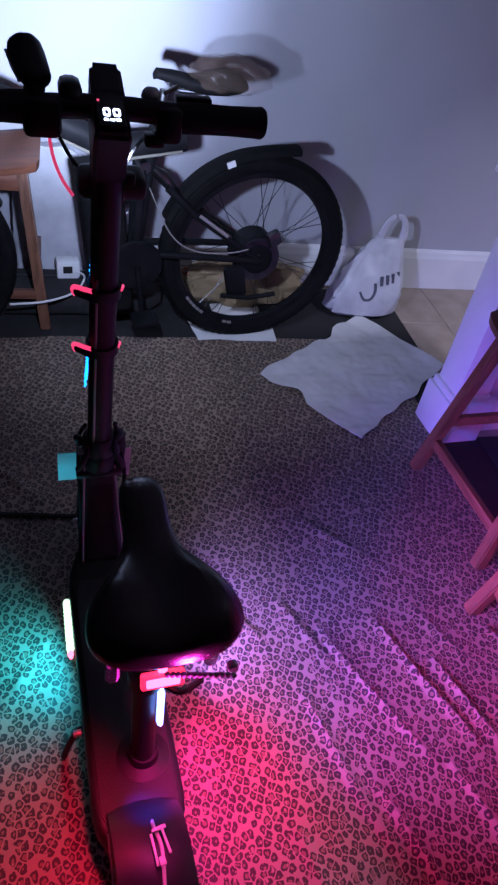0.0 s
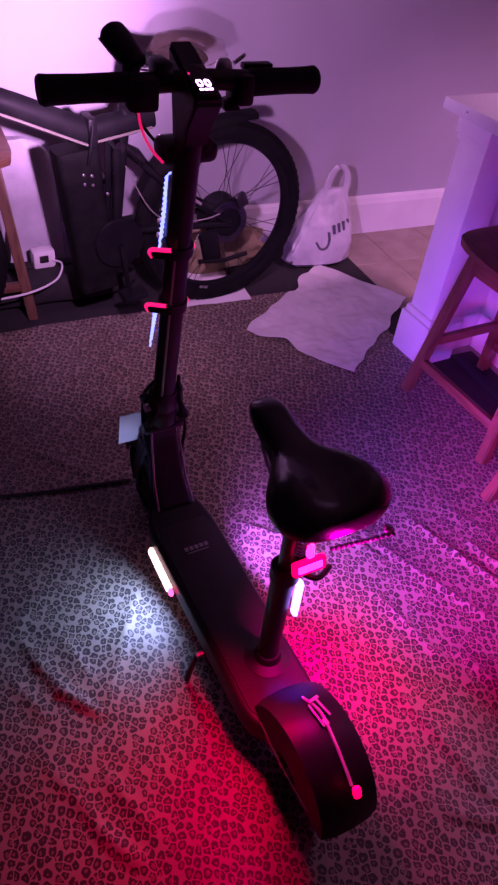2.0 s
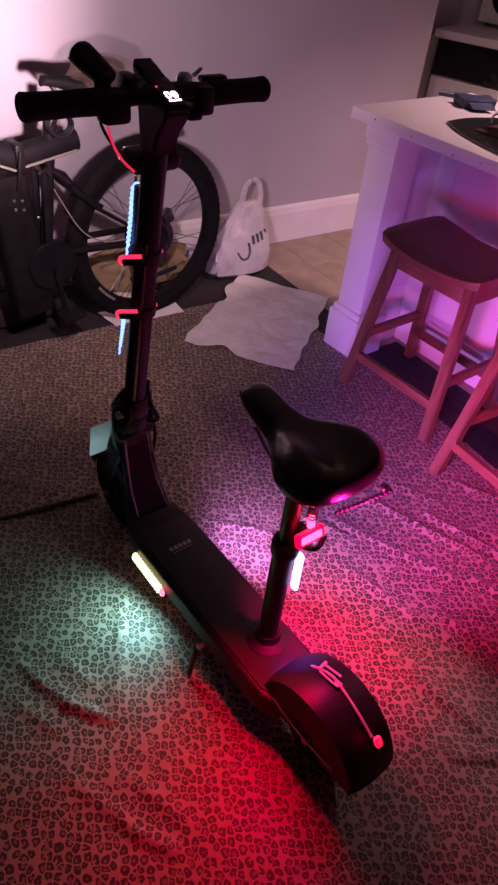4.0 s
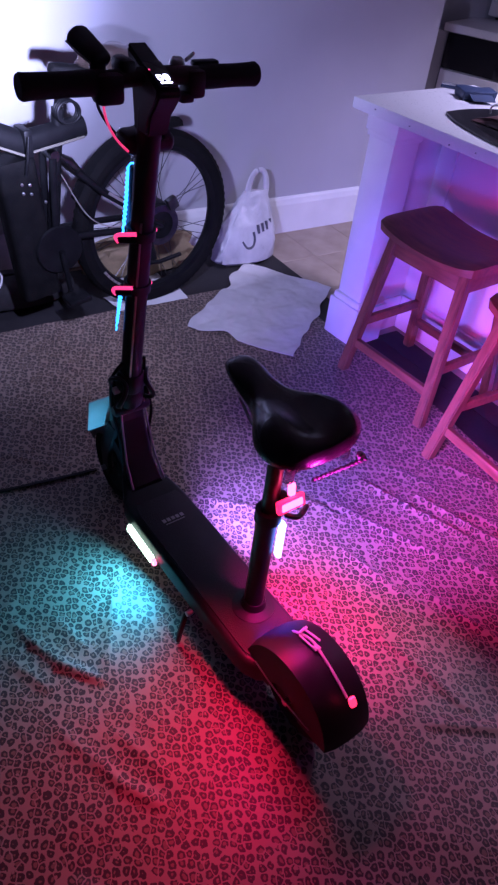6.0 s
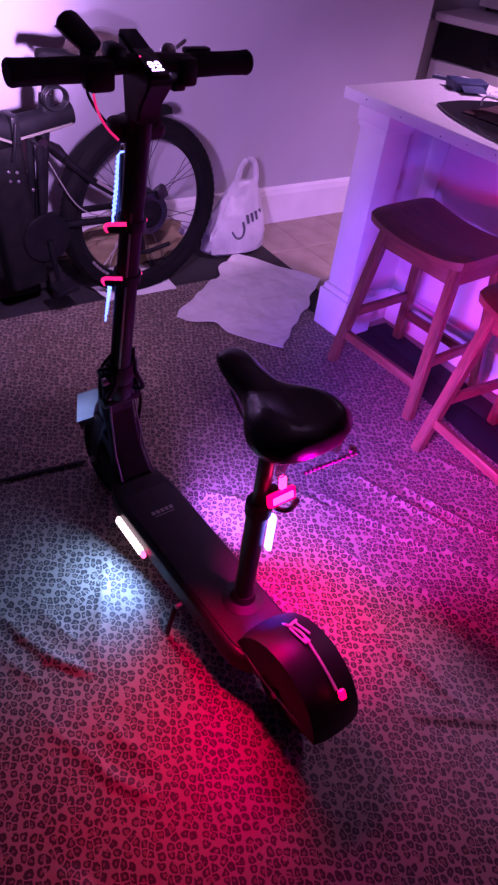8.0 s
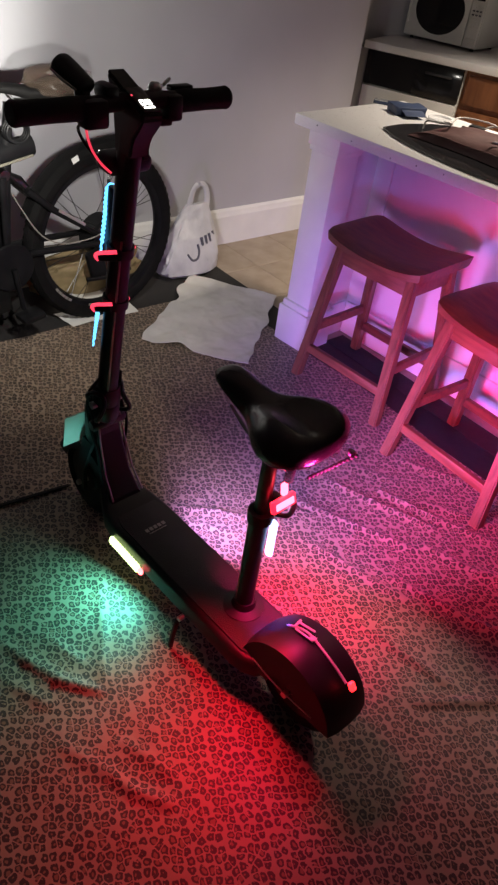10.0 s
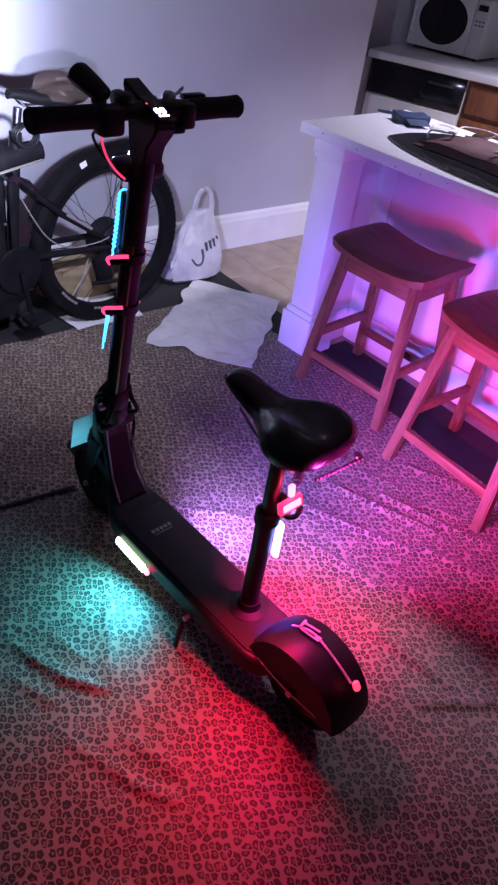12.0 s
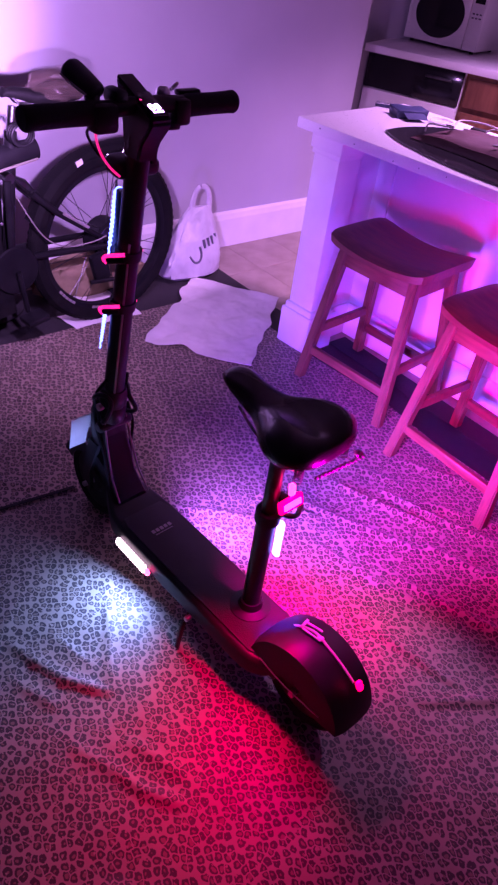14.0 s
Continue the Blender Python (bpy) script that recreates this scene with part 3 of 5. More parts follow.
# a loop of brake hose beside the collar
part("brake_hose", sweep(smooth_path([A0 + Vector((-0.02, 0.03, 0.09)), A0 + Vector((0.02, 0.040, 0.02)), A0 + Vector((0.01, 0.044, -0.07)), A0 + Vector((-0.02, 0.042, -0.14)), (0.845, 0.048, 0.22), (0.80, 0.052, 0.168)]), 0.0045, 8), RUBBER, scooter)
part("brake_hose", sweep(smooth_path([A0 + Vector((-0.02, -0.03, 0.09)), A0 + Vector((0.005, -0.046, 0.0)), A0 + Vector((-0.01, -0.056, -0.08)), A0 + Vector((-0.01, -0.05, -0.15)), (0.865, -0.042, 0.20)]), 0.0045, 8), RUBBER, scooter)
for s_, r_ in ((1, 0.036), (-1, 0.036)):
    loop = [A0 + Vector((-0.012 + 0.8 * r_ * math.cos(a), s_ * (0.038 + 0.010 * math.sin(a * 2)), 0.004 + 1.1 * r_ * math.sin(a))) for a in (2 * math.pi * k / 26 for k in range(23))]
    part("hose_loop", sweep(loop, 0.0065, 8), BLACK, scooter, "looped black hose")
part("joint_hook", lathe([(0.012, -0.050), (0.016, -0.044), (0.016, 0.044), (0.012, 0.050)], 18, Matrix.Translation(A0 + Vector((-0.004, 0, -0.062))) @ pose(0, 0, 0, 90, 0, 0)), BLACK, scooter)
part("stem_housing", loft([rounded(x, w, z0, z1, 0.014) for x, w, z0, z1 in ((0.880, 0.030, 0.300, 0.400), (0.895, 0.036, 0.285, 0.430), (0.925, 0.038, 0.275, 0.440), (0.950, 0.032, 0.270, 0.400))]), BLACK, scooter)
# fork and front mudguard
for s in (-1, 1):
    part("fork_blade", loft([[(0.965 + a, s * 0.040 + c, z) for a, c in ((-0.018, -0.006), (0.018, -0.006), (0.018, 0.006), (-0.018, 0.006))] for z in (0.10, 0.17)] + [[(0.930 + a, s * 0.034 + c, 0.29) for a, c in ((-0.022, -0.006), (0.022, -0.006), (0.022, 0.006), (-0.022, 0.006))]]), BLACK, scooter)


def mudguard(cx, cz, r, a0, a1, w, skirt, n=22):
    sec = []
    for k in range(n + 1):
        a = radians(a0 + (a1 - a0) * k / n)
        ring = []
        for oy, orr in ((-w, -0.030 - skirt), (-w, -0.006), (-w * 0.6, 0.001), (0, 0.003), (w * 0.6, 0.001), (w, -0.006), (w, -0.030 - skirt), (w - 0.004, -0.030 - skirt), (w - 0.005, -0.009), (0, -0.003), (-w + 0.005, -0.009), (-w + 0.004, -0.030 - skirt)):
            ring.append((cx + (r + orr) * math.cos(a), oy, cz + (r + orr) * math.sin(a)))
        sec.append(ring)
    return loft(sec)


part("front_mudguard", mudguard(0.965, 0.118, 0.140, 20, 140, 0.036, 0.012), BLACK, scooter)
part("rear_mudguard", mudguard(0.115, 0.118, 0.142, 2, 172, 0.061, 0.062), BLACK, scooter)
part("mudguard_stay", sweep([(0.115, 0.040, 0.118), (0.02, 0.046, 0.20)], 0.004, 8), DARKSTEEL, scooter)
part("mudguard_stay", sweep([(0.115, -0.040, 0.118), (0.02, -0.046, 0.20)], 0.004, 8), DARKSTEEL, scooter)
part("mudguard_trim", sweep(smooth_path([(0.215, 0.0622, 0.150), (0.13, 0.0626, 0.140), (0.03, 0.0622, 0.150)]), 0.0018, 6), SILVER, scooter, "thin worn silver rim line")
part("tail_light", box((0.012, 0.016, 0.022), (-0.004, 0.0, 0.252), rot=(0, 35, 0), bevel=0.006), GLOW_TAIL, scooter, "small glowing red tail light")
part("tail_cable", sweep(smooth_path([(0.235, -0.010, 0.150), (0.215, -0.018, 0.185), (0.185, -0.006, 0.245), (0.14, -0.012, 0.266), (0.09, -0.008, 0.264), (0.045, -0.004, 0.255), (0.01, 0.0, 0.245)]), 0.0032, 8), WHITEWIRE, scooter, "white light cable")
b = bmesh.new()
box((0.046, 0.0045, 0.004), (0.150, -0.020, 0.268), (0, 6, 10), 0.001, b)
box((0.050, 0.0045, 0.004), (0.138, 0.000, 0.2685), (0, 6, 4), 0.001, b)
box((0.006, 0.024, 0.004), (0.168, -0.012, 0.267), (0, 0, 8), 0.001, b)
box((0.014, 0.010, 0.005), (0.120, -0.010, 0.268), (0, 6, 8), 0.001, b)
part("cable_clip", b, WHITEPLASTIC, scooter, "pale plastic cable clip")
part("kickstand", sweep(smooth_path([(0.445, 0.07, 0.085), (0.44, 0.094, 0.080), (0.432, 0.115, 0.035), (0.428, 0.124, 0.004)]), 0.007, 8), BLACK, scooter)
part("kickstand_bolt", lathe([(0.007, -0.008), (0.007, 0.008)], 12, pose(0.43, 0.095, 0.093, 90, 0, 0)), STEEL, scooter)
# handlebar
HB = pose(*(A1 + SD * 0.044), 0, 0, -1)
part("handlebar", sweep([HB @ Vector((0.0, y, 0.012 * (1 - abs(y) / 0.22))) for y in (-0.19, -0.09, -0.03, 0.03, 0.09, 0.19)], 0.016, 14), BLACK, scooter)
for s in (-1, 1):
    e = 0.022 if s > 0 else 0.003
    gp = [(0.092, 0.019), (0.105, 0.021), (0.17, 0.020), (0.205 + e, 0.021), (0.214 + e, 0.022), (0.219 + e, 0.019)]
    grip = part("grip", sweep([HB @ Vector((0, s * y, 0.004)) for y, r in gp], [r for y, r in gp], 16), RUBBER, scooter, "ribbed black rubber grip")
# stem head with the display
hm = Matrix.Translation(A1 + SD * 0.018) @ pose(0, 0, 0, 0, 0, -1)
b = loft([[hm @ Vector(p) for p in s] for s in (
    [(-0.024, -0.023, -0.060), (0.026, -0.023, -0.060), (0.026, 0.023, -0.060), (-0.024, 0.023, -0.060)],
    [(-0.032, -0.024, -0.028), (0.027, -0.024, -0.028), (0.027, 0.024, -0.028), (-0.032, 0.024, -0.028)],
    [(-0.062, -0.025, 0.008), (0.030, -0.025, 0.012), (0.030, 0.025, 0.012), (-0.062, 0.025, 0.008)],
    [(-0.068, -0.025, 0.020), (0.046, -0.023, 0.052), (0.046, 0.023, 0.052), (-0.068, 0.025, 0.020)],
    [(-0.064, -0.022, 0.030), (0.058, -0.021, 0.0775), (0.058, 0.021, 0.0775), (-0.064, 0.022, 0.030)])])
bmesh.ops.bevel(b, geom=b.edges[:], offset=0.005, segments=2, affect="EDGES")
part("stem_head", b, BLACK, scooter)
dm = hm @ pose(-0.031, 0, 0.0440, 0, -21, 0)
disp = part("display", box((0.070, 0.036, 0.003), bevel=0.001), GLOSS, scooter, "glossy black display panel")
disp.matrix_local = dm


def digit(cx, cy, h, w, t):
    """A seven-segment zero, lying on the display."""
    b = bmesh.new()
    for sx, sy, px, py in ((t, w, h / 2, 0), (t, w, -h / 2, 0), (h / 2 - t, t, h / 4, w / 2), (h / 2 - t, t, -h / 4, w / 2), (h / 2 - t, t, h / 4, -w / 2), (h / 2 - t, t, -h / 4, -w / 2)):
        box((sx, sy, 0.001), (cx + px, cy + py, 0.0022), bevel=0, bm=b)
    return b


for cy in (0.0065, -0.0065):
    part("digit", digit(-0.010, cy, 0.012, 0.007, 0.0026), GLOW_DISPLAY, disp, "lit white digit zero", smooth=False)
b = bmesh.new()
for k in range(3):
    box((0.0035, 0.006, 0.001), (-0.024, -0.008 + 0.008 * k, 0.0022), bevel=0, bm=b)
part("status_bar", b, GLOW_DISPLAY, disp, "lit white status bars", smooth=False)
part("status_dot", box((0.003, 0.003, 0.001), (0.012, 0.016, 0.0022), bevel=0), GLOW_CLIP, disp, "tiny red lit mark", smooth=False)
# left: brake clamp, bell and a big clip-on lamp; right: throttle and lever
b = box((0.040, 0.050, 0.050), (-0.004, 0.088, -0.004), bevel=0.009)
box((0.05, 0.030, 0.028), (0.012, 0.050, 0.026), bevel=0.010, bm=b)
bmesh.ops.transform(b, matrix=HB, verts=b.verts)
part("brake_clamp", b, BLACK, scooter)
part("brake_lever", sweep(smooth_path([HB @ Vector(p) for p in ((0.02, 0.085, -0.006), (0.050, 0.105, -0.012), (0.054, 0.16, -0.016), (0.060, 0.205, -0.018))]), 0.006, 8, flat=1.5), BLACK, scooter)
b = box((0.044, 0.036, 0.048), (0.0, -0.082, -0.004), bevel=0.008)
box((0.03, 0.028, 0.016), (-0.006, -0.062, -0.026), bevel=0.005, bm=b)
bmesh.ops.transform(b, matrix=HB, verts=b.verts)
part("throttle", b, BLACK, scooter)
part("throttle_paddle", box((0.020, 0.052, 0.010), tuple(HB @ Vector((0.022, -0.120, 0.022))), (0, 0, -1), 0.003), BLACK, scooter)
b = lathe([(0.002, 0.017), (0.008, 0.016), (0.012, 0.012), (0.014, 0.006), (0.014, 0.003), (0.006, 0.002), (0.005, -0.008)], 20, HB @ pose(0.020, -0.060, 0.018))
part("bell", b, STEEL, scooter, "small chromed bell")
part("bell_lever", sweep([HB @ Vector((0.02, -0.078, 0.028)), HB @ Vector((0.03, -0.10, 0.036))], 0.0035, 8), STEEL, scooter)
# clip-on lamp above the left grip
lm = HB @ pose(0.036, 0.098, 0.046, 0, -20, 12) @ Matrix.Diagonal((0.74, 0.80, 0.80, 1))
ring = lambda x, w, h: [lm @ Vector((x, w * math.cos(a), h * math.sin(a))) for a in (math.pi * 2 * (k + 0.5) / 8 for k in range(8))]
lampb = loft([ring(-0.046, 0.020, 0.014), ring(-0.040, 0.027, 0.020), ring(0.0, 0.030, 0.024), ring(0.030, 0.031, 0.026), ring(0.050, 0.030, 0.026), ring(0.054, 0.026, 0.022)])
bmesh.ops.bevel(lampb, geom=lampb.edges[:], offset=0.003, segments=1, affect="EDGES")
cliplamp = part("clip_on_lamp", lampb, BLACK, scooter, "black clip-on front lamp")
part("lamp_trim", sweep([lm @ Vector((-0.04, 0.027, -0.004)), lm @ Vector((0.0, 0.030, -0.005)), lm @ Vector((0.048, 0.030, -0.006))], 0.0018, 6), SILVER, cliplamp)
part("lamp_bracket", sweep([lm @ Vector((-0.03, 0, -0.015)), HB @ Vector((0.010, 0.098, 0.010))], 0.014, 10), BLACK, cliplamp)
# headlight on the front of the stem
b = box((0.060, 0.104, 0.036), (0.834, -0.012, 1.047), (0, -8, 0), 0.014, None, 3)
box((0.034, 0.046, 0.030), (0.812, -0.004, 1.040), (0, -8, 0), 0.008, b)
housing = part("headlight", b, BLACK, scooter, "wide black headlight housing")
part("lens", box((0.004, 0.078, 0.022), (0.8655, -0.012, 1.051), (0, -8, 0), 0.002), glow("headlight_lens", (0.88, 0.96, 1.0), 4.0), housing, "lit headlight lens")
part("stem_hook", box((0.018, 0.014, 0.020), tuple(A0.lerp(A1, 0.93) + Vector((-0.002, -0.034, 0))), bevel=0.004), BLACK, scooter)
# cables
part("light_cable", sweep(smooth_path([HB @ Vector((0.036, 0.076, -0.020)), HB @ Vector((0.036, 0.078, -0.048)), HB @ Vector((0.028, 0.073, -0.076)), HB @ Vector((0.014, 0.063, -0.098)), HB @ Vector((-0.002, 0.050, -0.113))]), 0.0024, 8), GLOW_WIRE, scooter, "red glowing light cable")
part("brake_cable", sweep(smooth_path([HB @ Vector((0.02, 0.080, -0.025)), (0.872, 0.066, 1.105), (0.872, 0.044, 1.065), (0.850, 0.012, 1.030)]), 0.003, 8), RUBBER, scooter)
part("brake_cable", sweep(smooth_path([HB @ Vector((0.02, -0.080, -0.02)), (0.90, -0.06, 1.08), (0.90, -0.02, 1.0), (0.86, 0.0, 0.94)]), 0.003, 8), RUBBER, scooter)


def led_strip(name, pts, mat, r=0.0065, beads=9, parent=None, up=None, label="", wave=0.0):
    """A strip swelling at each of its lights; wave makes it snake."""
    pts = [Vector(p) for p in pts]
    n = beads * 4
    line = [pts[0].lerp(pts[-1], k / n) + Vector((0, wave * math.sin(math.pi * k / 2), 0)) for k in range(n + 1)]
    return part(name, sweep(line, [r * (0.78 + 0.34 * abs(math.sin(math.pi * k / 4))) for k in range(n + 1)], 8, flat=0.55, up=up), mat, parent or scooter, label)


led_strip("stem_light", [(0.860, 0.009, 0.990), (0.868, 0.012, 0.925), (0.876, 0.016, 0.866)], GLOW_STEM, 0.0050, 12, label="blue lit strip on the stem", wave=0.0014)
part("stem_light_end", sweep(smooth_path([(0.856, -0.003, 0.993), (0.858, 0.005, 0.9955), (0.860, 0.009, 0.990)]), 0.0030, 6), GLOW_STEM, scooter, "blue lit strip end bent over the holder")
part("stem_light_tail", sweep([(0.876 + 0.001 * k, 0.016 + 0.0018 * (k % 2), 0.866 - 0.007 * k) for k in range(5)], 0.0024, 6), GLOW_STEM, scooter, "thin lit tail of the strip")
led_strip("stem_light", [(0.892, 0.019, 0.700), (0.898, 0.022, 0.65), (0.904, 0.025, 0.616)], GLOW_STEM, 0.0044, 10, label="blue lit strip on the stem", wave=0.0012)
part("stem_light_tail", sweep([(0.904 + 0.001 * k, 0.025 + 0.0018 * (k % 2), 0.616 - 0.007 * k) for k in range(4)], 0.0022, 6), GLOW_STEM, scooter, "thin lit tail of the strip")
b = box((0.026, 0.022, 0.15), (0.858, 0.0, 0.920), (0, -8.5, 0), 0.005)
part("light_holder", b, BLACK, scooter)
for z, x in ((0.866, 0.835), (0.736, 0.842)):
    c = A0.lerp(A1, (z - A0.z) / (A1.z - A0.z))
    part("velcro_strap", sweep([c + SD * o for o in (-0.011, 0.011)], 0.030, 18), BLACK, scooter)
    part("strap_buckle", sweep([c + Vector((-0.018, 0.022, -0.006)), c + Vector((0.014, 0.045, -0.014))], 0.009, 10, flat=0.6), BLACK, scooter)
    part("strap_light", sweep(smooth_path([c + Vector((-0.020, 0.022, 0.006)), c + Vector((-0.006, 0.034, 0.002)), c + Vector((0.012, 0.046, -0.004)), c + Vector((0.018, 0.050, -0.012)), c + Vector((0.012, 0.046, -0.020))]), 0.0046, 8, flat=0.7), GLOW_CLIP, scooter, "red lit strap clip")
    part("strap_light_end", sweep([c + Vector((-0.012, -0.028, 0.004)), c + Vector((0.004, -0.033, 0.001)), c + Vector((0.014, -0.033, -0.006))], 0.0038, 8, flat=0.7), GLOW_CLIP, scooter, "red lit strap clip end")
led_strip("deck_light", [(0.740, 0.091, 0.100), (0.69, 0.093, 0.100), (0.612, 0.093, 0.100)], GLOW_DECK, 0.0145, 12, label="bright teal light strip on the deck edge")
led_strip("deck_light_end", [(0.611, 0.093, 0.100), (0.596, 0.093, 0.100)], GLOW_DECK_END, 0.0105, 1, label="red end of the light strip")
led_strip("deck_light", [(0.70, -0.095, 0.093), (0.56, -0.095, 0.093)], GLOW_STEM, 0.008, 8, label="violet light strip on the deck edge")
# card board across the front of the stem
part("front_board", box((0.003, 0.168, 0.110), (0.968, 0.002, 0.312), (0, -10, 0), 0.001), TAG, scooter, "pale card board tied across the front")
# seat post and saddle
P0, P1 = Vector((0.335, -0.018, 0.15)), Vector((0.315, 0.0, 0.665))
part("seat_post", sweep([P0, P0.lerp(P1, 0.64)], 0.021, 16), BLACK, scooter)
part("seat_post_inner", sweep([P0.lerp(P1, 0.5), P1 + Vector((0, 0, 0.02))], 0.0165, 16), DARKSTEEL, scooter)
part("post_flange", lathe([(0.05, 0.0), (0.05, 0.005), (0.030, 0.012), (0.026, 0.03)], 24, Matrix.Translation(P0)), BLACK, scooter)
part("post_trim", sweep([P0 + Vector((0.012, 0.018, 0.02)), P0.lerp(P1, 0.62) + Vector((0.012, 0.018, 0))], 0.0022, 6), SILVER, scooter, "thin silver trim line")
pc = P0.lerp(P1, 0.64)
part("post_clamp", sweep([pc + Vector((0, 0, -0.014)), pc + Vector((0, 0, 0.014))], 0.028, 18), BLACK, scooter)
part("clamp_lever", sweep(smooth_path([pc + Vector((-0.02, -0.026, 0)), pc + Vector((-0.035, -0.05, -0.004)), pc + Vector((-0.02, -0.085, -0.006))]), 0.006, 8), DARKSTEEL, scooter)
led_strip("post_light", [P0.lerp(P1, 0.61) + Vector((-0.024, -0.021, 0)), P0.lerp(P1, 0.40) + Vector((-0.026, -0.021, 0))], GLOW_POST, 0.010, 8, label="white glowing strip tied to the seat post")
rear_lamp = part("rear_lamp", box((0.012, 0.066, 0.028), tuple(pc + Vector((-0.040, -0.016, 0.056))), (0, 18, 0), 0.004), GLOW_LENS, scooter, "bright red lamp under the saddle")
part("lamp_core", box((0.006, 0.050, 0.015), tuple(pc + Vector((-0.0455, -0.016, 0.0575))), (0, 18, 0), 0.002), GLOW_CLAMP, rear_lamp, "glaring pink-white lamp core")
part("lamp_stub", box((0.010, 0.014, 0.028), tuple(pc + Vector((-0.038, -0.014, 0.094))), (0, 10, 0), 0.003), GLOW_CLAMP, rear_lamp, "glaring pink-white lamp core")
part("lamp_bracket", box((0.030, 0.020, 0.016), tuple(pc + Vector((-0.022, -0.014, 0.056))), bevel=0.003), BLACK, rear_lamp, "black lamp bracket")
# saddle: nose forward
secs = []
for x, w, zt, dr, crest, wing in (
        (0.492, 0.010, 0.746, 0.014, 0, 0), (0.486, 0.019, 0.760, 0.026, 0, 0), (0.466, 0.026, 0.767, 0.040, 0, 0), (0.44, 0.029, 0.768, 0.050, 0.002, 0),
        (0.41, 0.031, 0.764, 0.058, 0.004, 0), (0.38, 0.036, 0.762, 0.064, 0.006, 0), (0.352, 0.049, 0.757, 0.070, 0.007, 0.002), (0.328, 0.069, 0.757, 0.076, 0.006, 0.008),
        (0.305, 0.088, 0.760, 0.080, 0.002, 0.014), (0.28, 0.102, 0.764, 0.082, -0.004, 0.018), (0.252, 0.110, 0.767, 0.080, -0.007, 0.018), (0.226, 0.110, 0.767, 0.074, -0.008, 0.014),
        (0.206, 0.100, 0.763, 0.062, -0.006, 0.010), (0.193, 0.082, 0.755, 0.048, -0.003, 0.005), (0.186, 0.056, 0.744, 0.032, 0, 0)):
    ring_p = []
    for k in range(28):
        a = 2 * math.pi * k / 28
        c, s = math.cos(a), math.sin(a)
        y = w * (0.91 + 0.28 * max(0.0, min(1.0, (x - 0.37) / 0.07))) * (abs(c) ** 0.72) * (1 if c > 0 else -1)
        q = y / (w * 0.91)
        lift = crest * math.exp(-(y / 0.018) ** 2) + wing * math.exp(-((abs(q) - 0.62) / 0.26) ** 2) if s > 0 else 0
        z = zt - dr * 0.40 + (dr * 0.40 if s > 0 else dr * 0.62) * (abs(s) ** 0.8) * (1 if s > 0 else -1) + lift * min(1, abs(s) * 2.5)
        ring_p.append((0.492 - (0.492 - x) * 0.95, y - 0.009, z))
    secs.append(ring_p)
saddle = part("saddle", loft(secs), VINYLSKIN, scooter, "padded black vinyl saddle with a raised nose")
mod = saddle.modifiers.new("smooth", "SUBSURF")
mod.levels = mod.render_levels = 1
for s in (-1, 1):
    part("saddle_rail", sweep(smooth_path([(0.43, s * 0.012, 0.705), (0.36, s * 0.022, 0.682), (0.28, s * 0.022, 0.680), (0.22, s * 0.045, 0.70)]), 0.0035, 8), STEEL, saddle)
    b = bmesh.new()
    hel = [(0.215 + 0.008 * math.cos(k * 0.9), s * 0.062 + 0.008 * math.sin(k * 0.9), 0.690 + k * 0.0009) for k in range(34)]
    sweep(hel, 0.0014, 6, b)
    part("saddle_spring", b, STEEL, saddle, "steel coil spring")
ends = Vector((0.182, -0.086, 0.704)), Vector((0.228, -0.008, 0.650))
part("saddle_light", sweep([ends[0].lerp(ends[1], k / 52) for k in range(53)], [0.0012 + 0.0034 * abs(math.sin(math.pi * k / 4)) for k in range(53)], 8), LENS, scooter, "unlit beaded light string under the saddle edge")

for s_ in (-1,):
    part("saddle_bolt", lathe([(0.006, -0.006), (0.008, -0.002), (0.006, 0.006)], 12, pose(0.198, s_ * 0.086, 0.698, 0, 90, 0)), STEEL, saddle)

# ---- lamps of the scooter, with added fills ----
def at(p):
    return SCM @ Vector(p)


TOWALL = Vector((WX, 0.10, 1.02))
BEAM = at((0.888, -0.012, 1.052))
spot_lamp("headlight_beam", BEAM, TOWALL, (0.88, 0.96, 1.0), HEADLIGHT, 54, 1.0, 0.022)
spot_lamp("headlight_spill", BEAM, TOWALL + Vector((0, 0.55, -0.42)), (0.86, 0.92, 1.0), SPILL, 112, 1.0, 0.022)
area_lamp("deck_left_light", at((0.66, 0.112, 0.10)), at((0.62, 0.34, 0.0)), (0.045, 0.47, 0.46), 0.92 * LED, 0.14, 0.02, 160)
# Added fill with no strip of its own, tints the front board teal.
area_lamp("board_fill_light", at((0.79, 0.115, 0.14)), at((0.968, 0.080, 0.31)), (0.10, 0.55, 0.62), 0.02 * LED, 0.02, 0.02, 60)
spot_lamp("saddle_lamp_near", at((0.255, 0.052, 0.44)), at((0.20, 0.27, 0.0)), (1.0, 0.012, 0.05), 4.9 * LED, 94, 1.0, 0.02)
spot_lamp("saddle_lamp_back", at((0.235, -0.012, 0.46)), at((-0.20, -0.06, 0.0)), (1.0, 0.03, 0.22), 1.5 * LED, 104, 1.0, 0.02)
area_lamp("deck_right_light", at((0.63, -0.108, 0.095)), at((0.70, -0.60, 0.06)), (0.48, 0.26, 1.0), 1.7 * LED, 0.22, 0.05, 118)
# Added red fill for the floor right of the deck, no strip here.
area_lamp("right_rear_fill_light", at((0.40, -0.108, 0.095)), at((0.16, -0.60, 0.06)), (1.0, 0.015, 0.22), 0.45 * LED, 0.14, 0.018)
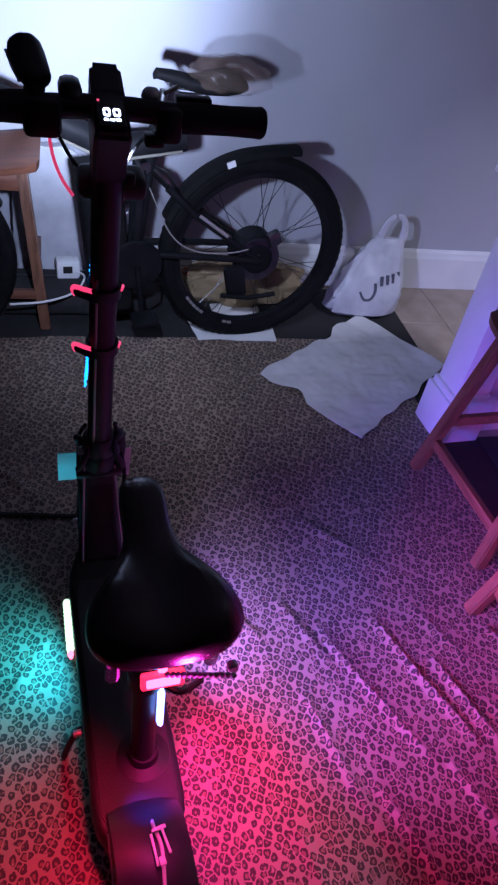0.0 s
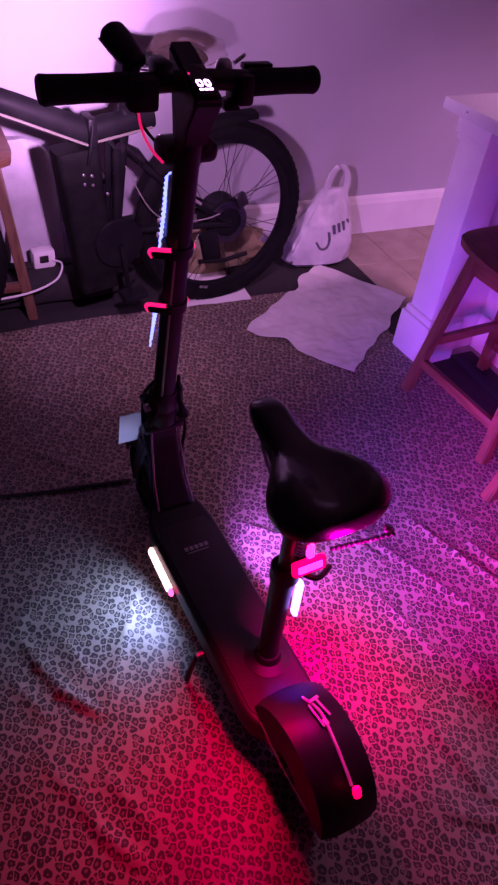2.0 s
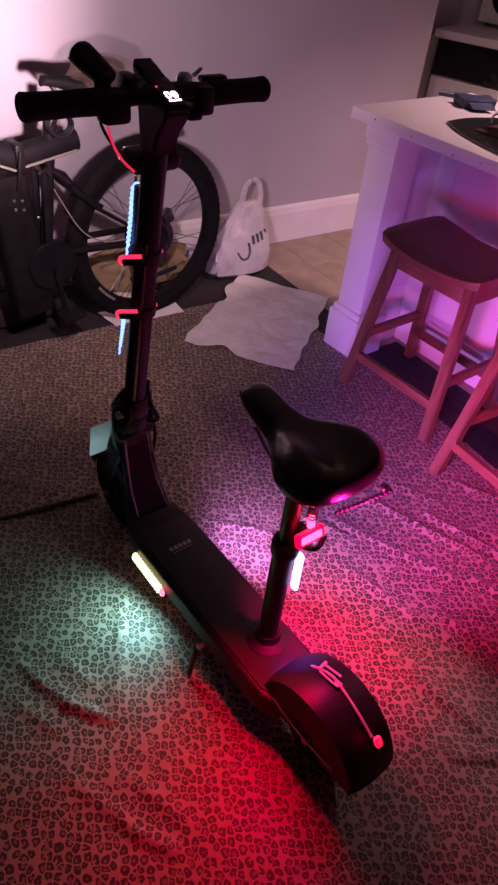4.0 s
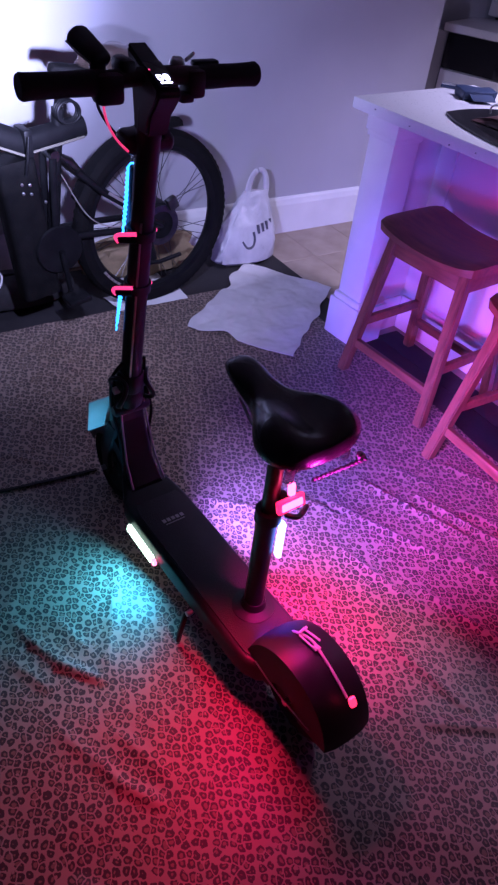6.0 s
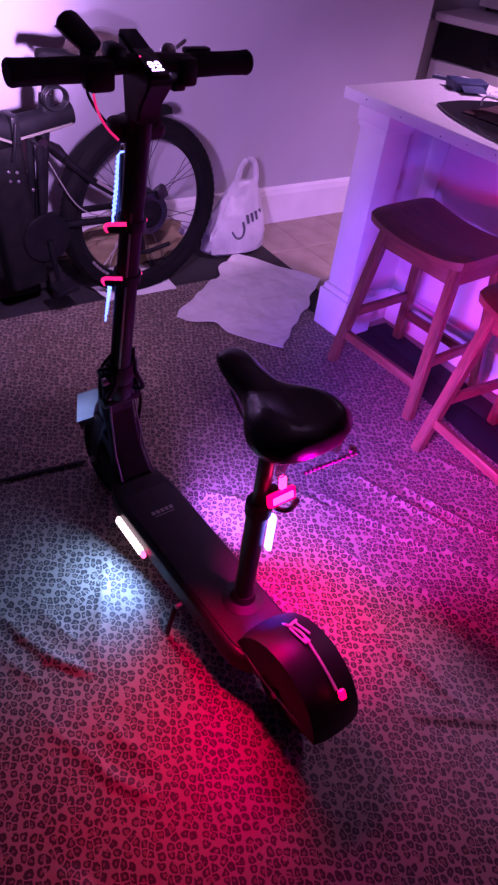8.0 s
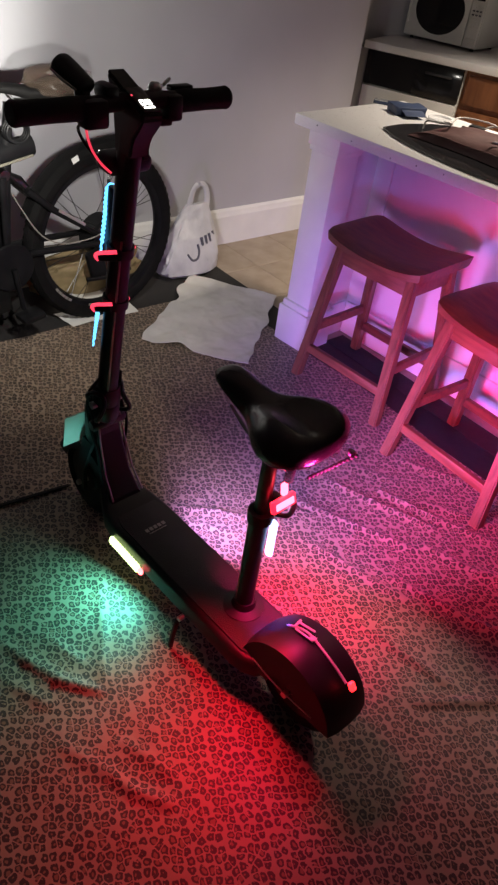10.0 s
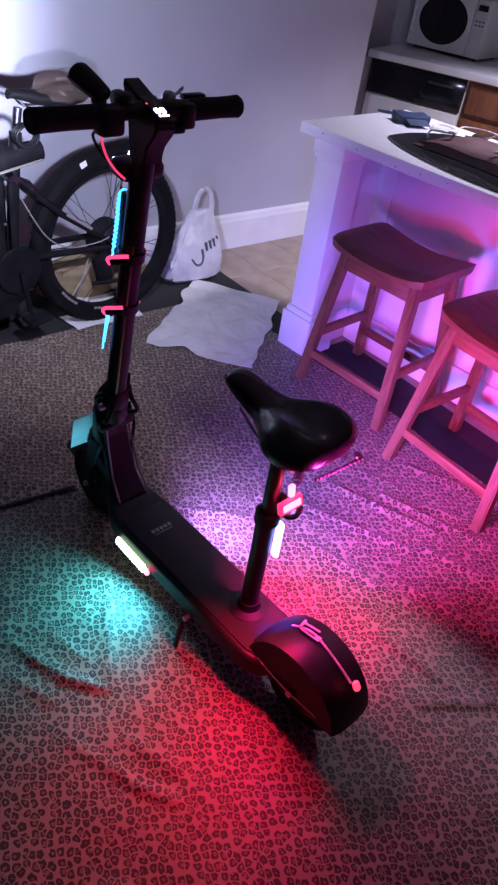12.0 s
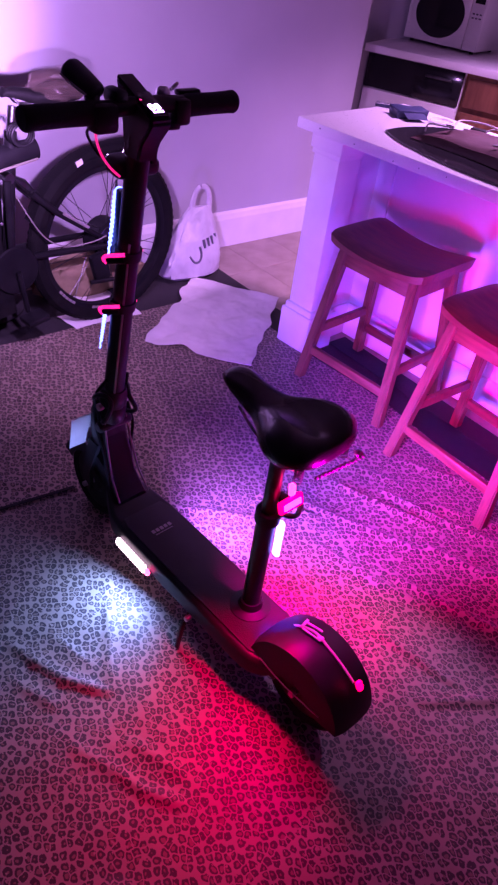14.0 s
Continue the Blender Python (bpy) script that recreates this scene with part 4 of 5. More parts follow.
area_lamp("post_back_light", at((0.270, -0.055, 0.41)), at((0.55, -1.00, 0.10)), (0.20, 0.18, 1.0), 1.6 * LED, 0.06, 0.13, 76)
spot_lamp("post_down_light", at((0.255, -0.01, 0.44)), at((0.21, -0.01, 0.15)), (0.10, 0.10, 1.0), 4.5 * LED, 28, 1.0, 0.01)
area_lamp("saddle_lamp", at((0.230, -0.08, 0.53)), at((0.28, -1.2, 0.20)), (1.0, 0.010, 0.14), 2.2 * LED, 0.18, 0.10, 80)
area_lamp("saddle_lamp_down", at((0.24, -0.06, 0.50)), at((0.32, -0.25, 0.0)), (1.0, 0.02, 0.22), 0.70 * LED, 0.05, 0.02, 72)
area_lamp("saddle_lamp_up", at((0.165, -0.05, 0.62)), at((0.24, -0.03, 0.75)), (1.0, 0.03, 0.40), 0.16 * LED, 0.03, 0.02, 120)

# ---- folding bicycle against the wall ----
BKM = pose(-2.279, 0.748, 0.007, 0, 0, 277.3)
bike = thing("folding_bicycle", BKM, "black folding electric bicycle leaning along the wall", "bicycle")


def bike_wheel(cx, name):
    R = 0.350
    m = pose(cx, 0, R, 90, 0, 0)
    rim = part(name, lathe([(R - 0.074, -0.016), (R - 0.056, -0.019), (R - 0.053, 0.0), (R - 0.056, 0.019), (R - 0.074, 0.016), (R - 0.080, 0.0)], 72, m, closed=True), BIKEPAINT, bike, "black alloy rim")
    t = 0.030
    part("tyre", lathe([(R - 0.058, -0.018), (R - 0.040, -t), (R - 0.018, -t * 0.95), (R - 0.004, -t * 0.5), (R, 0), (R - 0.004, t * 0.5), (R - 0.018, t * 0.95), (R - 0.040, t), (R - 0.058, 0.018)], 72, m, closed=True), BIKERUBBER, rim, "wide black rubber tyre")
    b = bmesh.new()
    for k in range(72):
        a = 2 * math.pi * k / 72
        for s in (-1, 1):
            c0, c1 = math.cos(a), math.sin(a)
            p = m @ Vector(((R - 0.0045) * c0, (R - 0.0045) * c1, s * 0.010))
            box((0.012, 0.012, 0.004), tuple(p), (0, -math.degrees(a) + 90, 0), 0, b)
    part("tread", b, BIKERUBBER, rim, smooth=False)["kind"] = "stuff"
    hub_r = 0.084 if cx == 0 else 0.028
    part("hub", lathe([(0.010, -0.060), (0.018, -0.052), (hub_r * 0.8, -0.046), (hub_r, -0.038), (hub_r, 0.038), (hub_r * 0.8, 0.046), (0.018, 0.052), (0.010, 0.060)], 32, m), BIKEPAINT, rim, "round black hub motor")
    for k in range(28):
        a = 2 * math.pi * k / 28
        s = 1 if k % 2 else -1
        a2 = a + (0.28 if (k // 2) % 2 else -0.28)
        p = m @ Vector((hub_r * math.cos(a), hub_r * math.sin(a), s * 0.034))
        q = m @ Vector(((R - 0.076) * math.cos(a2), (R - 0.076) * math.sin(a2), 0))
        part("spoke", sweep([p, q], 0.0015, 5, caps=False), DARKSTEEL, rim)
    return rim


rear_rim = bike_wheel(0.0, "rear_wheel")
for a in (-52, -48, -44, -40, -36, -78, -74):
    part("rim_decal", box((0.010, 0.002, 0.016), (0.287 * math.cos(radians(a)), 0.0195, 0.35 + 0.287 * math.sin(radians(a))), (0, -a, 0), 0), SILVER, rear_rim, "pale lettering bar on the rim", smooth=False)
bike_wheel(1.16, "front_wheel")


def arc_guard(cx, a0, a1, w, r, tail=0.0, n=26):
    secs = []
    for k in range(n + 1):
        a = radians(a0 + (a1 - a0) * k / n)
        rr = r + tail * max(0, (k / n - 0.72) / 0.28) ** 2
        ring = []
        for oy, o in ((-w, -0.014), (-w * 0.7, 0.002), (0, 0.007), (w * 0.7, 0.002), (w, -0.014), (w * 0.7, -0.003), (0, 0.002), (-w * 0.7, -0.003)):
            ring.append((cx + (rr + o) * math.cos(a), oy, 0.35 + (rr + o) * math.sin(a)))
        secs.append(ring)
    return loft(secs)


rg = part("rear_mudguard", arc_guard(0, 22, 106, 0.040, 0.362, 0.024), BIKERUBBER, bike, "black plastic mudguard")
part("sticker", box((0.028, 0.003, 0.020), (0.137, 0.0385, 0.676), (0, 22, 0), 0.0), PAPER, rg, "small white square sticker", smooth=False)
part("front_mudguard", arc_guard(1.16, 50, 150, 0.036, 0.366), BIKEPAINT, bike, "black plastic mudguard")
tube = lambda name, pts, r, mat=BIKEPAINT, flat=1.0, n=12, lab="": part(name, sweep(pts, r, n, flat=flat), mat, bike, lab)
# main beam in two halves with a hinge
tube("rear_beam", [(0.285, 0, 0.735), (0.33, 0, 0.728), (0.495, 0, 0.704)], [0.035, 0.040, 0.042], flat=0.75)
tube("front_beam", [(0.510, 0, 0.700), (0.72, 0, 0.79), (1.00, 0, 0.90)], [0.042, 0.040, 0.036], flat=0.75)
tube("beam_stripe", [(0.30, 0.032, 0.710), (0.488, 0.033, 0.682)], 0.0045, CREAMSTRIPE, 1.0, 6, "cream painted stripe")
tube("beam_stripe", [(0.522, 0.037, 0.676), (0.73, 0.036, 0.766), (0.98, 0.032, 0.870)], 0.0045, CREAMSTRIPE, 1.0, 6, "cream painted stripe")
part("beam_hinge", box((0.030, 0.085, 0.115), (0.503, 0, 0.696), (0, 0, 0), 0.008), BIKEPAINT, bike)
tube("hinge_lever", [(0.505, 0.045, 0.735), (0.520, 0.056, 0.67), (0.530, 0.052, 0.62)], 0.006, BIKEPAINT)
tube("head_tube", [(1.00, 0, 0.98), (1.035, 0, 0.76)], 0.028)
for s in (-1, 1):
    tube("fork_blade", [(1.035, s * 0.045, 0.78), (1.09, s * 0.05, 0.60), (1.16, s * 0.052, 0.35)], [0.019, 0.018, 0.012])
tube("fork_crown", [(1.035, -0.055, 0.775), (1.035, 0.055, 0.775)], 0.020)
tube("handle_stem", [(1.00, 0, 0.96), (0.955, 0, 1.10)], 0.018)
tube("handlebar", smooth_path([(0.90, -0.31, 1.12), (0.95, -0.12, 1.105), (0.955, 0, 1.10), (0.95, 0.12, 1.105), (0.90, 0.31, 1.12)]), 0.014)
# seat tube, battery, saddle
tube("seat_tube", [(0.435, 0, 0.30), (0.40, 0, 0.62), (0.375, 0, 0.80)], 0.021)
tube("seat_pin", [(0.378, 0, 0.78), (0.36, 0, 0.875)], 0.0145, DARKSTEEL)
part("battery", loft([rounded(z, 0.048, -0.07, 0.07, 0.02, 3) for z in (0, 0.50)]), BIKERUBBER, bike, "black battery case").matrix_local = pose(0.505, 0, 0.165, 0, -90, 0) @ pose(0, 0, 0, 0, 6, 0)
part("battery_lock", lathe([(0.012, 0), (0.012, 0.006), (0.006, 0.008)], 16, pose(0.47, 0.050, 0.385, -90, 0, 0)), STEEL, bike)
secs = []
for x, w, zt, d in ((0.395, 0.012, 0.920, 0.018), (0.385, 0.022, 0.932, 0.028), (0.34, 0.028, 0.930, 0.036), (0.29, 0.038, 0.922, 0.044), (0.24, 0.062, 0.922, 0.052), (0.19, 0.085, 0.930, 0.056), (0.15, 0.086, 0.932, 0.050), (0.125, 0.066, 0.926, 0.036), (0.118, 0.04, 0.918, 0.022)):
    secs.append([(x, w * math.cos(a), zt - d * 0.4 + d * (0.4 if math.sin(a) > 0 else 0.6) * math.sin(a)) for a in (2 * math.pi * k / 16 for k in range(16))])
bsad = part("saddle", loft(secs), BIKERUBBER, bike, "narrow black vinyl saddle")
for s in (-1, 1):
    part("saddle_rail", sweep(smooth_path([(0.36, s * 0.012, 0.90), (0.33, s * 0.02, 0.878), (0.25, s * 0.02, 0.876), (0.19, s * 0.03, 0.895)]), 0.0035, 6), DARKSTEEL, bsad)
# rear triangle
tube("pivot", [(0.415, -0.04, 0.66), (0.415, 0.04, 0.66)], 0.018, DARKSTEEL)
tube("shock", [(0.40, 0.0, 0.655), (0.35, 0.0, 0.62), (0.30, 0.0, 0.565)], [0.012, 0.022, 0.014], DARKSTEEL)
b = bmesh.new()
sweep([(0.395 - 0.0014 * k + 0.018 * math.cos(k * 0.8) * 0.55, 0.022 * math.sin(k * 0.8), 0.652 - 0.0013 * k + 0.018 * math.cos(k * 0.8) * 0.7) for k in range(48)], 0.003, 5, b)
part("shock_spring", b, BIKEPAINT, bike)
for s in (-1, 1):
    tube("seat_stay", [(0.34, s * 0.04, 0.600), (0.25, s * 0.058, 0.52), (0.12, s * 0.064, 0.43), (0.0, s * 0.066, 0.352)], [0.014, 0.012, 0.010, 0.010])
    tube("chain_stay", [(0.435, s * 0.036, 0.375), (0.30, s * 0.052, 0.372), (0.0, s * 0.066, 0.350)], [0.014, 0.013, 0.011])
    tube("frame_plate", [(0.425, s * 0.038, 0.655), (0.435, s * 0.038, 0.38)], 0.014, flat=0.5)
tube("seat_stay_bridge", [(0.30, -0.05, 0.56), (0.30, 0.05, 0.56)], 0.010)
tube("stay_decal", [(0.235, 0.070, 0.520), (0.13, 0.076, 0.448)], 0.0055, SILVER, 0.4, 6, "silver decal strip")
tube("brake_hose", smooth_path([(0.40, 0.04, 0.60), (0.33, 0.075, 0.46), (0.24, 0.08, 0.40), (0.12, 0.078, 0.39), (0.05, 0.075, 0.40)]), 0.0024, SILVER, 1.0, 6, "grey cable")
part("brake_caliper", box((0.045, 0.03, 0.05), (-0.045, 0.062, 0.435), (0, 25, 0), 0.008), DARKSTEEL, bike)
part("brake_disc", lathe([(0.055, -0.001), (0.080, -0.001), (0.080, 0.001), (0.055, 0.001)], 40, pose(0, 0.056, 0.35, 90, 0, 0), closed=True), DARKSTEEL, bike)
part("derailleur", box((0.075, 0.034, 0.125), (0.078, 0.066, 0.272), (0, 14, 0), 0.014), BIKEPAINT, bike)
tube("footrest", [(0.13, 0.075, 0.222), (0.03, 0.095, 0.220), (-0.075, 0.085, 0.226)], 0.0085, BIKEPAINT)
part("chain_case", lathe([(0.02, -0.006), (0.085, -0.006), (0.090, 0.0), (0.085, 0.006), (0.02, 0.006)], 36, pose(0.435, 0.055, 0.34, 90, 0, 0)), BIKEPAINT, bike)
tube("crank", [(0.435, 0.072, 0.34), (0.415, 0.076, 0.18)], 0.010)
for k, (x, z) in enumerate(((0.520, 0.585), (0.548, 0.590), (0.518, 0.555), (0.546, 0.560), (0.470, 0.520), (0.395, 0.300))):
    part("frame_bolt", lathe([(0.005, 0), (0.005, 0.005), (0.003, 0.006)], 12, pose(x, 0.050, z, -90, 0, 0)), STEEL, bike, "small bright bolt head")
part("pedal", box((0.09, 0.075, 0.022), (0.413, 0.118, 0.17), (0, 8, 0), 0.006), BIKEPAINT, bike)
part("pedal", box((0.09, 0.075, 0.022), (0.455, -0.118, 0.50), (0, 8, 0), 0.006), BIKEPAINT, bike)
b = bmesh.new()
for k in range(3):
    sweep([(0.365 + 0.040 * math.cos(a), 0.035 + 0.012 * k, 0.800 + 0.034 * math.sin(a)) for a in (2 * math.pi * q / 24 for q in range(24))], 0.005, 8, b, closed=True)
part("cable_lock", b, BIKEPAINT, bike, "coiled cable lock below the saddle")
# clear bag pulled over the saddle
b = bmesh.new()
bmesh.ops.create_icosphere(b, subdivisions=4, radius=1)
for v in b.verts:
    d = v.co.normalized()
    k = 1 + 0.16 * noise.noise(d * 2.3) + 0.07 * noise.noise(d * 6)
    v.co = Vector((0.165 + d.x * 0.125 * k, d.y * 0.10 * k, 0.925 + d.z * 0.052 * k))
cb = tagged(part("plastic_bag", b, CLEARBAG), "clear crinkled plastic bag pulled over the bicycle saddle", "bag")
cb.matrix_world = BKM

# ---- litter and papers under the rear wheel ----
def crumple(name, at, size, mat, label, cat, seed, sub=4):
    b = bmesh.new()
    bmesh.ops.create_icosphere(b, subdivisions=sub, radius=1)
    for v in b.verts:
        d = v.co.normalized()
        k = 1 + 0.28 * noise.noise(d * 1.9 + Vector((seed, 0, 0))) + 0.16 * noise.noise(d * 4.5 + Vector((0, seed, 0)))
        v.co = Vector((d.x * size[0] * k, d.y * size[1] * k, max(-0.92, d.z * k) * size[2] + size[2] * 0.92))
    ob = tagged(part(name, b, mat), label, cat)
    ob.matrix_world = pose(*at)
    return ob


crumple("paper_bag", (-2.50, 0.80, 0.008), (0.06, 0.25, 0.105), AMBERBAG, "crumpled yellowish brown paper bag behind the rear wheel", "bag", 3)
crumple("orange_wrapper", (-2.55, 0.62, 0.008), (0.05, 0.09, 0.075), material("orange_wrapper", (0.30, 0.09, 0.04), 0.5, colour2=(0.42, 0.15, 0.06), scale=20, bump=0.4), "crumpled orange wrapper behind the rear wheel", "wrapper", 9)


def flat_paper(corners, label, seed):
    def fn(u, v):
        a, b, c, d = [Vector(q) for q in corners]
        p = (a * (1 - u) + b * u) * (1 - v) + (d * (1 - u) + c * u) * v
        return (p.x, p.y, 0.014 + 0.010 * abs(noise.noise((u * 2 + seed, v * 2, 0))))
    tagged(part("paper_sheet", sheet(fn, 8, 8, 0.0008), PAPER), label, "paper")


flat_paper([(-2.22, 0.575), (-2.215, 0.885), (-2.32, 0.89), (-2.35, 0.55)], "white paper sheet lying under the bicycle tyre", 1)
flat_paper([(-2.38, 0.66), (-2.38, 0.86), (-2.48, 0.86), (-2.48, 0.66)], "white paper sheet lying behind the bicycle tyre", 4)

# ---- black soft bag on the floor behind the bicycle ----
hold = thing("duffel_bag", pose(-2.455, -0.02, 0.007, 0, 0, 90), "low black fabric bag lying along the wall", "bag")
secs = []
for k in range(25):
    u = k / 24
    e = 1 - abs(2 * u - 1) ** 8
    ring = []
    for q in range(24):
        a = 2 * math.pi * q / 24
        c, s = math.cos(a), math.sin(a)
        w = 1 + 0.07 * noise.noise((u * 7, c * 1.5, s * 1.5))
        ring.append((-0.47 + 0.94 * u, 0.095 * (0.35 + 0.65 * e) * w * (abs(c) ** 0.6) * (1 if c > 0 else -1), 0.062 + 0.062 * (0.4 + 0.6 * e) * w * (abs(s) ** 0.6) * (1 if s > 0 else -1)))
    secs.append(ring)
part("bag_body", loft(secs), MAT, hold, "black woven fabric body")
part("zip", sweep([(-0.40 + 0.05 * k, 0.0, 0.1275 + 0.003 * noise.noise((k * 0.35, 0, 0))) for k in range(17)], 0.005, 6, flat=0.6), BLACK, hold)

# ---- tall white sack behind the bicycle ----
secs = []
for n_ in range(25):
    u = n_ / 24
    wide = 0.150 * (1 - 0.22 * u ** 3) * (1 - max(0.0, (u - 0.86) / 0.14) ** 3 * 0.55)
    deep = 0.046 * (1 - 0.55 * u ** 2)
    ring_p = []
    for k in range(32):
        a = 2 * math.pi * k / 32
        c, q = math.cos(a), math.sin(a)
        w = 1 + 0.05 * noise.noise((c * 2, q * 2, u * 4)) + 0.03 * noise.noise((c * 6, q * 6, u * 14))
        ring_p.append((-2.600 - 0.02 * u + deep * w * (abs(c) ** 0.7) * (1 if c > 0 else -1), 0.055 + wide * w * (abs(q) ** 0.6) * (1 if q > 0 else -1), 0.004 + 0.555 * u + 0.006 * noise.noise((c * 3, q * 3, u * 3 + 5))))
    secs.append(ring_p)
tagged(part("plastic_sack", loft(secs), BAGWHITE), "tall full white plastic sack standing against the wall", "sack")

# ---- white carrier bag against the wall ----
keys = ((0.0, 0.045, 0.130, -2.490, 1.330), (0.02, 0.066, 0.158, -2.490, 1.330), (0.09, 0.068, 0.154, -2.502, 1.335), (0.17, 0.054, 0.136, -2.522, 1.350), (0.23, 0.034, 0.105, -2.545, 1.375), (0.275, 0.020, 0.078, -2.560, 1.395), (0.305, 0.010, 0.060, -2.566, 1.408))
secs = []
NB = 56
for n_ in range(31):
    t = n_ / 30 * (len(keys) - 1)
    i_ = min(int(t), len(keys) - 2)
    f_ = t - i_
    z, hx, hy, cx, cy = [p_ + (q_ - p_) * f_ for p_, q_ in zip(keys[i_], keys[i_ + 1])]
    r = []
    for k in range(NB):
        a = 2 * math.pi * k / NB
        c, s = math.cos(a), math.sin(a)
        w = 1 + 0.14 * noise.noise((c * 2.2, s * 2.2, z * 9)) + 0.10 * abs(noise.noise((c * 6, s * 6, z * 16))) + 0.05 * noise.noise((c * 15, s * 15, z * 40))
        r.append((cx + hx * w * (abs(c) ** 0.8) * (1 if c > 0 else -1), cy + hy * w * (abs(s) ** 0.8) * (1 if s > 0 else -1), z + 0.008 + 0.004 * noise.noise((c * 4, s * 4, z * 30)) * (n_ > 0)))
    secs.append(r)
bag = thing("carrier_bag", pose(0.03, -0.01, 0), "full white plastic carrier bag slumped against the baseboard", "bag")
part("bag_body", loft(secs), BAGWHITE, bag)
hp = smooth_path([(-2.566, 1.366, 0.285), (-2.570, 1.372, 0.335), (-2.574, 1.392, 0.385), (-2.576, 1.424, 0.402), (-2.575, 1.455, 0.385), (-2.570, 1.468, 0.335), (-2.566, 1.462, 0.270)])
part("bag_handle", sweep(hp, [0.020 - 0.008 * math.sin(math.pi * k / (len(hp) - 1)) for k in range(len(hp))], 12, flat=0.35, up=(0, 1, 0.3)), BAGWHITE, bag, "looped plastic handle")


def bag_front(y, z):
    """The front of the carrier bag at this height."""
    for (z0, h0, w0, x0, y0), (z1, h1, w1, x1, y1) in zip(keys, keys[1:]):
        if z0 <= z <= z1:
            f = (z - z0) / (z1 - z0)
            q = (y - y0 - (y1 - y0) * f) / (w0 + (w1 - w0) * f)
            return x0 + (x1 - x0) * f + (h0 + (h1 - h0) * f) * (1 - min(0.9, abs(q)) ** 2) ** 0.4 + 0.004
    return -2.45


part("printed_curve", sweep(smooth_path([(bag_front(y, z), y, z) for y, z in ((1.285, 0.125), (1.305, 0.098), (1.335, 0.100), (1.352, 0.128), (1.350, 0.160))]), 0.006, 6), INK, bag, "grey printed curve")
for k in range(4):
    y, z = 1.378 + 0.026 * k, 0.168 + 0.004 * k
    part("printed_bar", box((0.006, 0.012, 0.040), (bag_front(y, z), y, z), (6, -16, 0), 0.0), INK, bag, "grey printed bar", smooth=False)

# ---- power block and cable by the wall ----
pb = thing("power_adapter", pose(-2.475, 0.10, 0.128), "white plastic power adapter with cable on the floor", "adapter")
part("adapter_body", box((0.055, 0.085, 0.070), (0, 0, 0.035), (0, 0, 6), 0.008), WHITEPLASTIC, pb)
part("adapter_socket", box((0.004, 0.034, 0.028), (0.029, 0, 0.040), (0, 0, 6), 0.002), BLACK, pb)
part("cable", sweep(smooth_path([(0.02, 0.03, 0.03), (0.06, 0.06, 0.030), (0.14, 0.02, 0.012), (0.20, -0.08, 0.008), (0.22, -0.20, 0.006)]), 0.004, 8), WHITEWIRE, pb, "white cable")

# ---- kitchen run ----
b = box((0.150, 0.050, 0.865), (-0.078, 0.065, 0.4335), bevel=0.002)
bmesh.ops.transform(b, matrix=KM, verts=b.verts)
tagged(part("wall_filler", b, WALL, smooth=False), "narrow grey painted wall strip beside the dishwasher", "wall", kind="structure")
units = thing("dishwasher", KM, "white dishwasher with a black control panel under the worktop", "dishwasher")
part("body", box((0.598, 0.56, 0.77), (0.305, 0.32, 0.485), bevel=0.004), WHITEPLASTIC, units)
part("door", box((0.592, 0.022, 0.555), (0.305, 0.029, 0.405), bevel=0.005), WHITEPLASTIC, units, "white enamel door")
cp = part("control_panel", box((0.592, 0.026, 0.178), (0.305, 0.027, 0.778), bevel=0.005), GLOSS, units, "glossy black control panel")
part("handle", box((0.16, 0.008, 0.014), (0.46, 0.011, 0.815), bevel=0.003), DARKSTEEL, cp)
part("kick_plate", box((0.59, 0.02, 0.10), (0.305, 0.06, 0.05), bevel=0.002), BLACK, units)
for k in range(3):
    cab = thing("base_cabinet", KM @ pose(0.90 + 0.585 * k, 0, 0), "cherry wood base cabinet with a framed door", "cabinet", "kitchen base cabinets")
    part("body", box((0.58, 0.56, 0.77), (0, 0.32, 0.485), bevel=0.002), CABWOOD, cab)
    d = part("door", box((0.54, 0.020, 0.54), (0, 0.030, 0.40), bevel=0.004), CABWOOD, cab)
    part("door_panel", box((0.42, 0.008, 0.42), (0, 0.017, 0.40), bevel=0.004), CABWOOD, d)
    part("handle", sweep([(0.20, 0.018, 0.62), (0.20, -0.008, 0.62), (0.20, -0.008, 0.54), (0.20, 0.018, 0.54)], 0.005, 8), STEEL, d)
    part("drawer", box((0.54, 0.020, 0.15), (0, 0.030, 0.775), bevel=0.004), CABWOOD, cab)
wt = part("kitchen_worktop", box((2.40, 0.84, 0.040), (1.185, 0.415, 0.892), bevel=0.004), QUARTZ)
wt.matrix_world = KM
tagged(wt, "white speckled laminate kitchen worktop", "worktop")
sp = part("backsplash", box((2.40, 0.018, 0.10), (1.185, 0.828, 0.963), bevel=0.003), QUARTZ)
sp.matrix_world = KM
tagged(sp, "low white laminate upstand behind the worktop", "upstand", kind="structure")

mw = thing("microwave", KM @ pose(0.045, 0.44, 0.912, 0, 0, -8), "white microwave oven with a round dark window", "microwave")
part("case", box((0.49, 0.34, 0.300), (0.245, 0.175, 0.165), bevel=0.008), WHITEPLASTIC, mw)
dr = part("door", box((0.396, 0.018, 0.292), (0.200, -0.003, 0.165), bevel=0.006), WHITEPLASTIC, mw)
b = bmesh.new()
NW = 40
ov = lambda y, k: [(0.212 + 0.158 * k * math.cos(a), y, 0.176 + 0.128 * k * math.sin(a)) for a in (2 * math.pi * q / NW for q in range(NW))]
loft([ov(-0.006, 1.0), ov(-0.0155, 1.0), ov(-0.0165, 0.97)], b)
part("window", b, GLOSS, dr, "round dark glass window")
